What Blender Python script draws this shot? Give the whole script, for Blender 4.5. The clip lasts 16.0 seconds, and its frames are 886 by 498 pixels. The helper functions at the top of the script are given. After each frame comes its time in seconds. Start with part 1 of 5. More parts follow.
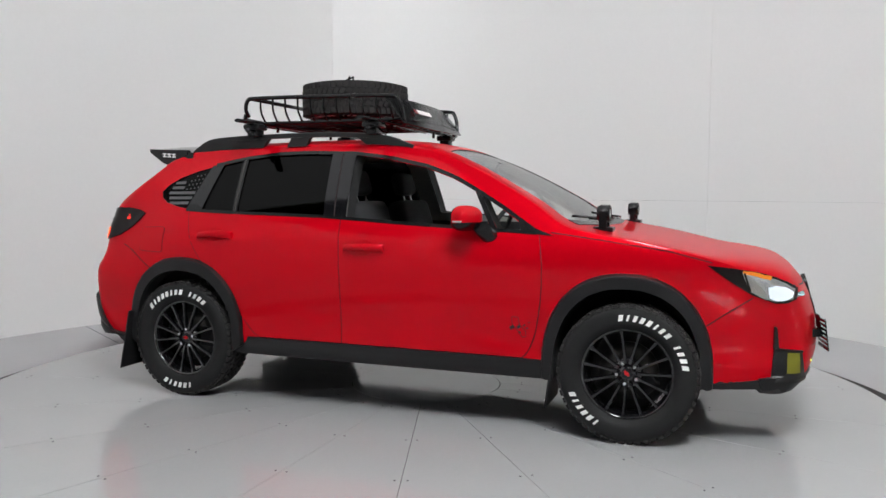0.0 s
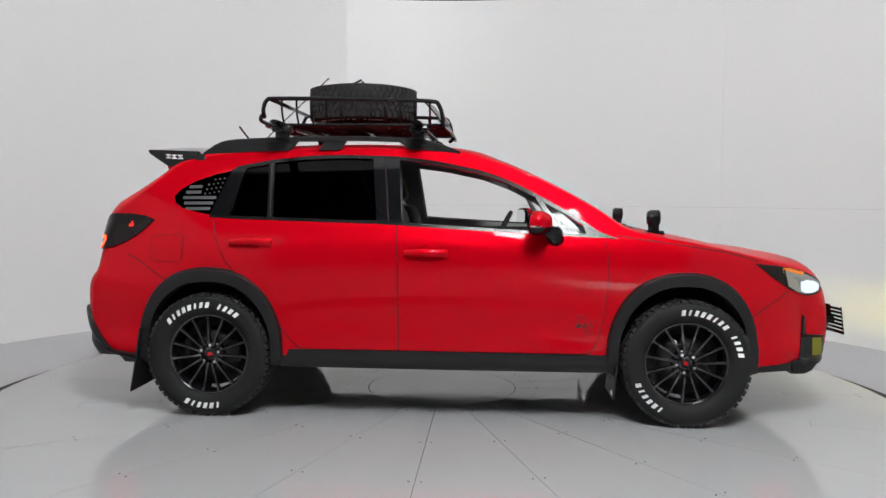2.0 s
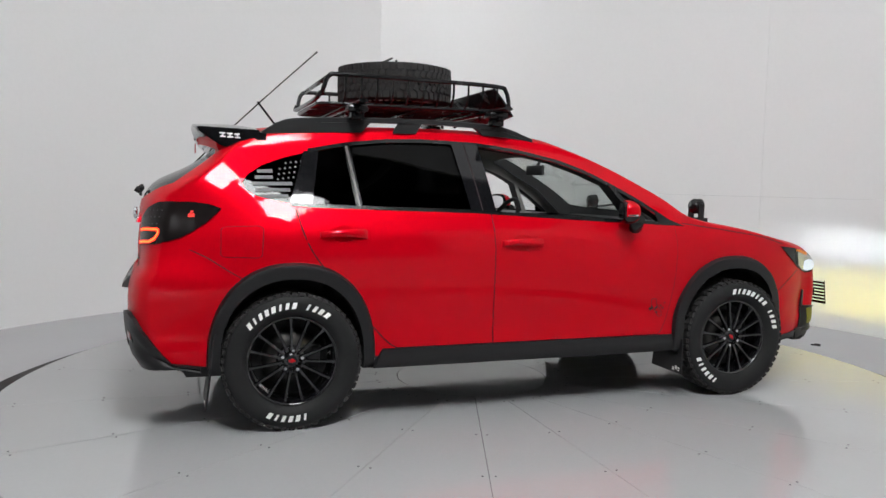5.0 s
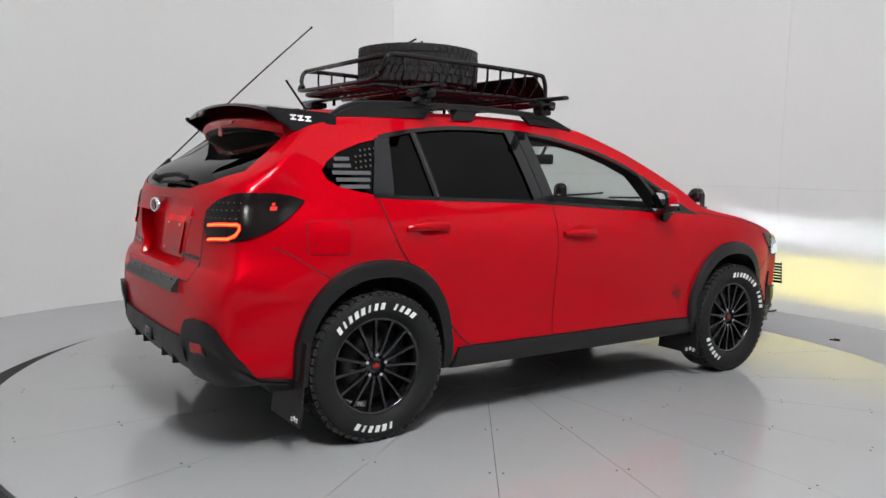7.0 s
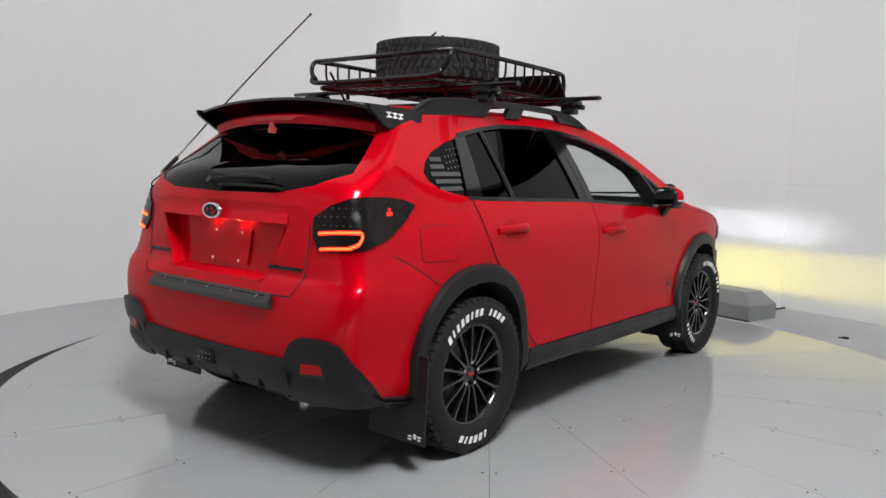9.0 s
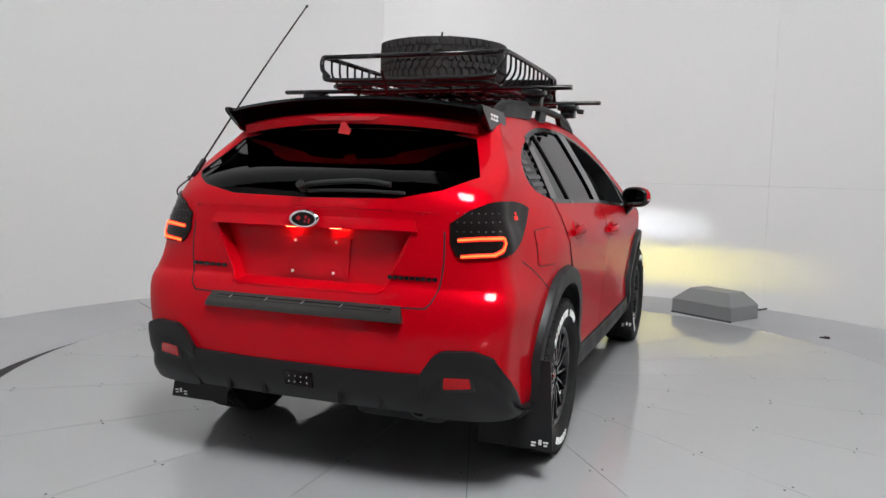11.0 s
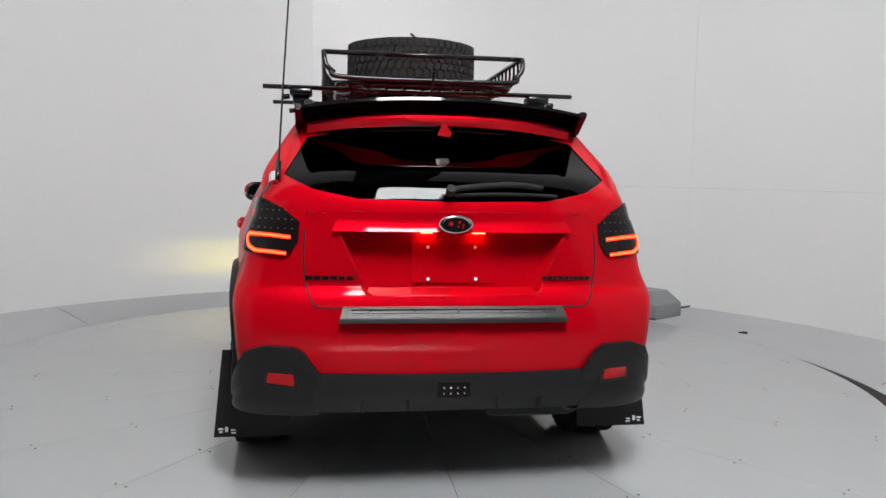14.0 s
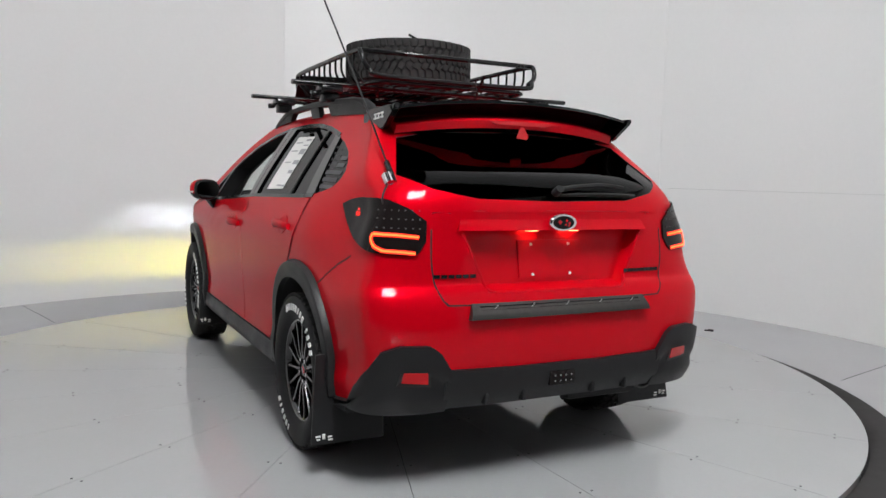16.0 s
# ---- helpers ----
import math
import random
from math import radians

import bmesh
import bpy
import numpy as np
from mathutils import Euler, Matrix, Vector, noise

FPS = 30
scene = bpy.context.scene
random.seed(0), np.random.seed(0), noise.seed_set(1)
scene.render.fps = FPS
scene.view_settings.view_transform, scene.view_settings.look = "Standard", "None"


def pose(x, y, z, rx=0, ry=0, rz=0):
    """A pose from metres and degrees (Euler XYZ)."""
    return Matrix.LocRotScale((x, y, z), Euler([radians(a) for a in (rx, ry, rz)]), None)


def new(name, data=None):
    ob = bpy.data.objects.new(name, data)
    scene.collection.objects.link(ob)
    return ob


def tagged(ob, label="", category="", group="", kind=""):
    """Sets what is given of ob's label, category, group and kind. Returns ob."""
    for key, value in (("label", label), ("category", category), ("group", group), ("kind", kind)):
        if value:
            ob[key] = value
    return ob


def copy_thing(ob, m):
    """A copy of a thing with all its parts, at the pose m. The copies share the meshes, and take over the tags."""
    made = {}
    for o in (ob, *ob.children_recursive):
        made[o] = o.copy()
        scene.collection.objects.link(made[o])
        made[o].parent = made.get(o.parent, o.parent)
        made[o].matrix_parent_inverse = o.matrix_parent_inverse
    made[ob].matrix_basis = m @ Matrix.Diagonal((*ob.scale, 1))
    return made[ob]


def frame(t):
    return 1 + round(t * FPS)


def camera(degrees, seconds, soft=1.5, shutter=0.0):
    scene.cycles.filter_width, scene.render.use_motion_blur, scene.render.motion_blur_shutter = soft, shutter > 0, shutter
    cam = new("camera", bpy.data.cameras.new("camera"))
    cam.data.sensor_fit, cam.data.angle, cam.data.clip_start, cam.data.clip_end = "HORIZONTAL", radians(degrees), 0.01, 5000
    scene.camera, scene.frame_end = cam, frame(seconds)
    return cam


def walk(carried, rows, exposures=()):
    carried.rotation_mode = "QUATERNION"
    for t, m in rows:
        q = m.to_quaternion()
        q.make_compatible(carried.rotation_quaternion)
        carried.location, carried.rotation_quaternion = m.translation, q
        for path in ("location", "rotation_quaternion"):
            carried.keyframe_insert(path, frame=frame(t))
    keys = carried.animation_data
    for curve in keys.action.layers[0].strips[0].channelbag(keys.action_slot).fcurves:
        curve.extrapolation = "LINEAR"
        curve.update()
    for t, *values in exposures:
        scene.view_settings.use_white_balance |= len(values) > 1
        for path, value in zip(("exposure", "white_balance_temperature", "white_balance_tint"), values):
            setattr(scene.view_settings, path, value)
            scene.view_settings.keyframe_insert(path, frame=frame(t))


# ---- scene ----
from mathutils.bvhtree import BVHTree

# The camera stands before a turntable in a round white studio; the table turns the car.
# seconds, x, y, z, pan, tilt, roll of the camera, and the turntable's angle
ROWS = (
    (0.0, 0.021, -5.010, 1.228, -0.96, -4.06, 0.24, -21.27),
    (0.5, 0.003, -5.044, 1.222, -0.79, -3.71, 0.37, -16.98),
    (1.0, -0.011, -5.059, 1.227, -0.60, -3.53, 0.40, -12.67),
    (1.5, -0.030, -5.066, 1.235, -0.56, -3.61, 0.45, -8.36),
    (2.0, -0.033, -5.060, 1.224, -0.38, -3.62, 0.41, -4.14),
    (2.5, -0.029, -5.056, 1.225, 0.07, -3.83, 0.38, 0.05),
    (3.0, -0.018, -5.042, 1.230, 0.45, -4.08, 0.40, 4.16),
    (3.5, 0.003, -5.029, 1.238, 0.65, -4.30, 0.53, 8.22),
    (4.0, 0.012, -5.015, 1.244, 1.22, -4.45, 0.59, 12.32),
    (6.5, -0.062, -4.922, 1.249, 2.68, -5.60, 1.52, 33.34),
    (7.0, -0.056, -4.889, 1.245, 2.67, -5.72, 1.52, 37.47),
    (7.5, -0.026, -4.860, 1.246, 2.83, -5.78, 1.46, 41.57),
    (8.0, -0.011, -4.851, 1.249, 3.19, -5.89, 1.43, 45.76),
    (8.5, -0.013, -4.861, 1.256, 3.43, -6.00, 1.44, 50.07),
    (9.0, -0.016, -4.867, 1.263, 3.45, -6.13, 1.46, 54.38),
    (11.5, -0.006, -4.877, 1.234, 1.79, -5.48, 1.20, 75.67),
    (12.0, 0.001, -4.881, 1.232, 1.12, -5.34, 1.23, 79.85),
    (12.5, 0.007, -4.889, 1.232, 0.25, -5.28, 1.26, 84.04),
    (13.0, 0.016, -4.890, 1.226, -0.61, -5.21, 1.21, 88.22),
    (13.5, 0.025, -4.893, 1.232, -1.54, -5.37, 1.32, 92.42),
    (14.0, 0.032, -4.904, 1.222, -2.37, -5.25, 1.14, 96.47),
    (14.5, 0.040, -4.918, 1.219, -3.13, -5.25, 1.24, 100.57),
    (15.0, 0.049, -4.929, 1.216, -3.76, -5.24, 1.32, 104.71),
    (15.5, 0.049, -4.934, 1.221, -4.14, -5.37, 1.48, 108.84),
    (16.0, 0.053, -4.937, 1.214, -4.30, -5.21, 1.44, 112.99),
)


def shot(x, y, z, pan, tilt, roll):
    turn = Matrix.Rotation(radians(pan), 4, "Z") @ Matrix.Rotation(radians(90 + tilt), 4, "X") @ Matrix.Rotation(radians(roll), 4, "Z")
    return Matrix.Translation((x, y, z)) @ turn


cam = camera(59.24, 16.0)
walk(cam, [(r[0], shot(*r[1:7])) for r in ROWS], exposures=((0.0, 0.08), (3.0, 0.08), (6.0, 0.0), (16.0, 0.0)))

# ---- world ----
world = bpy.data.worlds.new("studio_dark")
scene.world = world
world.use_nodes = True
world.node_tree.nodes["Background"].inputs[0].default_value = (0.6, 0.62, 0.66, 1)
world.node_tree.nodes["Background"].inputs[1].default_value = 0.15
LAMP, FILL = 58.0, 0.85          # strength of the bright lamp and of the added fill panels
HEAD, FOG, TAIL = 6500.0, 7800.0, 3.0   # strength of the car's lamps


# ---- materials ----
def material(name, base, rough=0.5, metal=0.0, coat=0.0, grain=0.0, scale=40.0, bump=0.0, rvar=0.0, spec=0.5, blot=0.0):
    """A principled surface with two scales of variation in colour and gloss and a fine relief."""
    m = bpy.data.materials.new(name)
    m.use_nodes = True
    t = m.node_tree
    b = t.nodes["Principled BSDF"]
    b.inputs["Base Color"].default_value = (*base, 1)
    b.inputs["Roughness"].default_value = rough
    b.inputs["Metallic"].default_value = metal
    b.inputs["Coat Weight"].default_value = coat
    b.inputs["Coat Roughness"].default_value = 0.03
    b.inputs["Specular IOR Level"].default_value = spec
    if not (grain or bump or rvar or blot):
        return m
    co = t.nodes.new("ShaderNodeTexCoord")
    fine = t.nodes.new("ShaderNodeTexNoise")
    fine.inputs["Scale"].default_value = scale
    fine.inputs["Detail"].default_value = 6
    wide = t.nodes.new("ShaderNodeTexNoise")
    wide.inputs["Scale"].default_value = scale / 30
    wide.inputs["Detail"].default_value = 4
    t.links.new(co.outputs["Object"], fine.inputs["Vector"])
    t.links.new(co.outputs["Object"], wide.inputs["Vector"])
    add = t.nodes.new("ShaderNodeMath")
    add.operation = "MULTIPLY_ADD"
    add.inputs[1].default_value = grain
    add.inputs[2].default_value = 1 - grain / 2 - blot / 2
    t.links.new(fine.outputs["Fac"], add.inputs[0])
    sec = t.nodes.new("ShaderNodeMath")
    sec.operation = "MULTIPLY_ADD"
    sec.inputs[1].default_value = blot
    t.links.new(wide.outputs["Fac"], sec.inputs[0])
    t.links.new(add.outputs[0], sec.inputs[2])
    mix = t.nodes.new("ShaderNodeVectorMath")
    mix.operation = "SCALE"
    mix.inputs[0].default_value = base
    t.links.new(sec.outputs[0], mix.inputs["Scale"])
    t.links.new(mix.outputs[0], b.inputs["Base Color"])
    if rvar:
        rm = t.nodes.new("ShaderNodeMapRange")
        rm.inputs["From Min"].default_value, rm.inputs["From Max"].default_value = 0.3, 0.7
        rm.inputs["To Min"].default_value, rm.inputs["To Max"].default_value = max(0.02, rough - rvar), rough + rvar
        t.links.new(wide.outputs["Fac"], rm.inputs["Value"])
        t.links.new(rm.outputs[0], b.inputs["Roughness"])
    if bump:
        bp = t.nodes.new("ShaderNodeBump")
        bp.inputs["Strength"].default_value = bump
        bp.inputs["Distance"].default_value = 0.002
        t.links.new(fine.outputs["Fac"], bp.inputs["Height"])
        t.links.new(bp.outputs[0], b.inputs["Normal"])
    return m


def glowing(name, colour, strength):
    m = bpy.data.materials.new(name)
    m.use_nodes = True
    b = m.node_tree.nodes["Principled BSDF"]
    b.inputs["Base Color"].default_value = (*[c * 0.5 for c in colour], 1)
    b.inputs["Emission Color"].default_value = (*colour, 1)
    b.inputs["Emission Strength"].default_value = strength
    return m


def pane_material(name, tint, gloss=0.02):
    """Thin glass: tinted see-through with a clear gloss."""
    m = bpy.data.materials.new(name)
    m.use_nodes = True
    t = m.node_tree
    t.nodes.remove(t.nodes["Principled BSDF"])
    tr, gl, mx, lw, mr = (t.nodes.new(k) for k in ("ShaderNodeBsdfTransparent", "ShaderNodeBsdfGlossy", "ShaderNodeMixShader", "ShaderNodeLayerWeight", "ShaderNodeMapRange"))
    pw = t.nodes.new("ShaderNodeMath")
    pw.operation = "POWER"
    pw.inputs[1].default_value = 5.0
    tr.inputs["Color"].default_value = (*tint, 1)
    gl.inputs["Roughness"].default_value = 0.02
    lw.inputs["Blend"].default_value = 0.5
    mr.inputs["To Min"].default_value, mr.inputs["To Max"].default_value = gloss, 0.85
    t.links.new(lw.outputs["Facing"], pw.inputs[0])
    t.links.new(pw.outputs[0], mr.inputs["Value"])
    t.links.new(mr.outputs[0], mx.inputs[0])
    t.links.new(tr.outputs[0], mx.inputs[1])
    t.links.new(gl.outputs[0], mx.inputs[2])
    t.links.new(mx.outputs[0], t.nodes["Material Output"].inputs["Surface"])
    return m


RED = material("red_paint", (0.51, 0.0011, 0.008), 0.36, metal=0.3, coat=0.36, spec=0.0, grain=0.05, scale=300, bump=0.012, blot=0.06)
CLAD = material("black_cladding", (0.008, 0.008, 0.0088), 0.46, grain=0.3, scale=260, bump=0.25, rvar=0.06, blot=0.25, spec=0.34)
SATIN = material("satin_black_steel", (0.006, 0.006, 0.0066), 0.24, grain=0.2, scale=160, bump=0.04, rvar=0.06, blot=0.2, spec=0.36)
PIANO = material("gloss_black", (0.006, 0.006, 0.007), 0.09, spec=0.25, coat=0.3, grain=0.1, scale=200, bump=0.005)
RUBBER = material("tyre_rubber", (0.009, 0.009, 0.0095), 0.72, spec=0.3, grain=0.5, scale=120, bump=0.3, rvar=0.1, blot=0.5)
# Blocks paler than the groove rubber: part of the groove shade is colour.
TREAD = material("tread_rubber", (0.022, 0.021, 0.021), 0.85, spec=0.3, grain=0.6, scale=90, bump=0.4, blot=0.5)
RIM = material("rim_black", (0.006, 0.006, 0.007), 0.2, coat=0.6, grain=0.1, scale=150, bump=0.01)
DARK = material("interior_black", (0.012, 0.012, 0.013), 0.8, grain=0.3, scale=80, bump=0.1)
TRIM = material("pale_cabin_trim", (0.30, 0.295, 0.285), 0.85, grain=0.2, scale=300, bump=0.1)
FABRIC = material("seat_cloth", (0.018, 0.018, 0.02), 0.9, grain=0.5, scale=400, bump=0.3)
SEAM = material("panel_gap", (0.012, 0.002, 0.003), 0.8)
CHROME = material("chrome", (0.75, 0.75, 0.76), 0.08, metal=1.0, rvar=0.03, scale=60)
STEEL = material("brake_steel", (0.08, 0.077, 0.074), 0.35, metal=1.0, grain=0.3, scale=150, rvar=0.1, blot=0.3)
LETTER = material("white_lettering", (0.80, 0.80, 0.78), 0.6, grain=0.1, scale=200)
DECAL = material("grey_decal", (0.06, 0.06, 0.065), 0.5, grain=0.2, scale=100)
INK = material("black_decal", (0.01, 0.008, 0.008), 0.4)
PAPER = material("paper", (0.78, 0.77, 0.75), 0.7, grain=0.06, scale=60)
PRINT = material("grey_print", (0.35, 0.35, 0.36), 0.7)
SMOKE = material("smoked_lens", (0.008, 0.006, 0.006), 0.22, spec=0.2, grain=0.2, scale=80)
AMBER = material("amber_lens", (0.75, 0.22, 0.02), 0.15)
REDLENS = material("red_lens", (0.42, 0.008, 0.012), 0.15, coat=0.6, grain=0.15, scale=200, bump=0.05)
LENSED = glowing("tail_glow", (1.0, 0.020, 0.008), TAIL * 0.5)
LENSCORE = glowing("tail_core", (1.0, 0.11, 0.02), TAIL * 1.3)
LENSDIM = glowing("tail_side_glow", (1.0, 0.02, 0.01), TAIL * 0.25)
PLATEGLOW = glowing("plate_lamp_glow", (1.0, 0.12, 0.05), 22.0)
HEADGLOW = glowing("headlamp_glow", (0.92, 0.97, 1.0), HEAD)
HEADLENS = glowing("headlamp_lens", (0.80, 0.88, 0.95), 0.62)
FOGGLOW = glowing("fog_lamp_glow", (1.0, 0.86, 0.06), FOG)
FOGLENS = glowing("fog_lens", (0.26, 0.25, 0.01), 0.05)
LENSGREY = material("lens_reflector", (0.40, 0.41, 0.42), 0.22, metal=0.9, grain=0.3, scale=90, bump=0.1, coat=0.6)
STEP = material("step_plate", (0.04, 0.038, 0.037), 0.42, metal=0.5, grain=0.5, scale=50, rvar=0.1, blot=0.5)
CLEAR = pane_material("clear_glass", (0.93, 0.95, 0.94), 0.012)
TINT = pane_material("tinted_glass", (0.05, 0.05, 0.054), 0.014)
SHIELD = pane_material("windscreen_glass", (0.87, 0.91, 0.89), 0.012)
MIRROR = material("mirror_silver", (0.85, 0.86, 0.87), 0.02, metal=1.0)
FLOOR = material("grey_epoxy_floor", (0.42, 0.422, 0.43), 0.09, spec=0.75, grain=0.05, scale=45, bump=0.01, rvar=0.06, blot=0.10)
TABLE = material("grey_painted_plates", (0.335, 0.337, 0.346), 0.075, spec=0.6, grain=0.05, scale=45, bump=0.012, rvar=0.06, blot=0.10)
GROOVE = material("floor_joint", (0.05, 0.05, 0.055), 0.7, grain=0.4, scale=60)
RINGM = material("worn_steel_ring", (0.024, 0.022, 0.022), 0.65, grain=0.6, scale=30, bump=0.2, rvar=0.15, blot=0.6)
WALLM = material("white_gloss_wall", (0.77, 0.77, 0.77), 0.38, grain=0.04, scale=30, bump=0.01)
DULL = material("dark_hall", (0.035, 0.035, 0.037), 0.8, grain=0.3, scale=4, blot=0.3)
BOXM = material("grey_steel_box", (0.20, 0.205, 0.21), 0.42, grain=0.12, scale=60, bump=0.03, blot=0.15)
PANEL = glowing("lamp_diffuser", (0.96, 0.975, 0.985), LAMP)
FILLPANEL = glowing("fill_diffuser", (0.96, 0.975, 0.985), FILL)
LAMPFRAME = material("lamp_frame", (0.5, 0.5, 0.5), 0.5)


# ---- mesh helpers ----
def link(name, bm, mat, parent=None, label="", smooth=40):
    """Links a bmesh as one mesh object, smooth but for edges sharper than the angle."""
    if smooth:
        for f in bm.faces:
            f.smooth = True
        for e in bm.edges:
            if len(e.link_faces) == 2 and e.calc_face_angle(0) > radians(smooth):
                e.smooth = False
    me = bpy.data.meshes.new(name)
    bm.to_mesh(me)
    bm.free()
    for mm in mat if isinstance(mat, (list, tuple)) else (mat,):
        me.materials.append(mm)
    ob = new(name, me)
    ob.parent = parent
    if label:
        tagged(ob, label)
    return ob


part = link


def spline(pts, per=6):
    """A Catmull-Rom curve through the points, of any dimension."""
    p = [np.array(q, float) for q in pts]
    p = [2 * p[0] - p[1]] + p + [2 * p[-1] - p[-2]]
    out = []
    for i in range(1, len(p) - 2):
        for k in range(per):
            t = k / per
            out.append(0.5 * (2 * p[i] + (p[i + 1] - p[i - 1]) * t + (2 * p[i - 1] - 5 * p[i] + 4 * p[i + 1] - p[i + 2]) * t * t
                              + (3 * p[i] - p[i - 1] - 3 * p[i + 1] + p[i + 2]) * t ** 3))
    return out + [p[-2]]


def even(pts, n):
    """n + 1 points at even steps along a polyline."""
    p = np.array([np.array(q, float) for q in pts])
    d = np.concatenate([[0], np.cumsum(np.linalg.norm(np.diff(p, axis=0), axis=1))])
    s = np.linspace(0, d[-1], n + 1)
    return [np.array([np.interp(v, d, p[:, k]) for k in range(p.shape[1])]) for v in s]


def grid_faces(bm, rows, wrap=False):
    vs = [[bm.verts.new(Vector(q)) for q in r] for r in rows]
    n = len(vs[0])
    for a, b in zip(vs, vs[1:]):
        for j in range(n if wrap else n - 1):
            k = (j + 1) % n
            bm.faces.new((a[j], a[k], b[k], b[j]))
    return vs


def cuboid(bm, x0, x1, y0, y1, z0, z1, m=None, bevel=0.0):
    r = bmesh.ops.create_cube(bm, size=1, matrix=(m or Matrix()) @ Matrix.Translation(((x0 + x1) / 2, (y0 + y1) / 2, (z0 + z1) / 2)) @ Matrix.Diagonal((x1 - x0, y1 - y0, z1 - z0, 1)))
    if bevel:
        es = {e for v in r["verts"] for e in v.link_edges}
        bmesh.ops.bevel(bm, geom=list(es), offset=bevel, segments=2, affect="EDGES", profile=0.5)


def disc(bm, centre, axis, r, depth, seg=24, r2=None):
    q = Vector(axis).to_track_quat("Z", "Y").to_matrix().to_4x4()
    bmesh.ops.create_cone(bm, cap_ends=True, segments=seg, radius1=r, radius2=r if r2 is None else r2, depth=depth, matrix=Matrix.Translation(centre) @ q)


def tube(bm, pts, r, seg=10, caps=True):
    """A round tube along a polyline."""
    p = [Vector(q) for q in pts]
    rows = []
    up = None
    for i, q in enumerate(p):
        d = (p[min(i + 1, len(p) - 1)] - p[max(i - 1, 0)]).normalized()
        if up is None:
            up = d.orthogonal().normalized()
        up = (up - d * up.dot(d)).normalized()
        side = d.cross(up)
        rows.append([q + r * (math.cos(a) * up + math.sin(a) * side) for a in (2 * math.pi * k / seg for k in range(seg))])
    vs = grid_faces(bm, rows, True)
    if caps:
        bm.faces.new(vs[0][::-1])
        bm.faces.new(vs[-1])


def prism(bm, poly, axis, a, b, index=0):
    """A flat outline, pushed from a to b along an axis."""
    def at(q, v):
        return {"y": (q[0], v, q[1]), "x": (v, q[0], q[1]), "z": (q[0], q[1], v)}[axis]
    lo = [bm.verts.new(at(q, a)) for q in poly]
    hi = [bm.verts.new(at(q, b)) for q in poly]
    n = len(poly)
    fs = [bm.faces.new(lo[::-1]), bm.faces.new(hi)] + [bm.faces.new((lo[i], lo[(i + 1) % n], hi[(i + 1) % n], hi[i])) for i in range(n)]
    for f in fs:
        f.material_index = index
    bmesh.ops.recalc_face_normals(bm, faces=fs)


def lathe(bm, profile, seg=64, m=None):
    """Turns a profile of (radius, height) about the y axis."""
    m = m or Matrix()
    rows = [[m @ Vector((r * math.cos(a), h, r * math.sin(a))) for a in (2 * math.pi * k / seg for k in range(seg))] for r, h in profile]
    grid_faces(bm, rows, True)


# ---- setting: round studio ----
WC, WR, WH = (0.0, -0.43), 4.09, 3.40      # centre, radius and height of the round wall


def wall_point(a, r=WR):
    return WC[0] + r * math.cos(radians(a)), WC[1] + r * math.sin(radians(a))


def wall_slab(name, a0, a1, z0, z1, parent, out=0.0):
    bm = bmesh.new()
    n = max(4, int(abs(a1 - a0) / 2))
    ring = []
    for k in range(n + 1):
        a = a0 + (a1 - a0) * k / n
        e = 2 * k / n - 1
        (x, y), (u, v) = wall_point(a, WR + out - 0.030 * (1 - e * e)), wall_point(a, WR + 0.06)
        ring.append([(x, y, z0), (x, y, z1), (u, v, z1), (u, v, z0)])
    vs = grid_faces(bm, ring, True)
    bm.faces.new(vs[0]), bm.faces.new(vs[-1][::-1])
    bmesh.ops.recalc_face_normals(bm, faces=bm.faces[:])
    return link(name, bm, WALLM, parent)


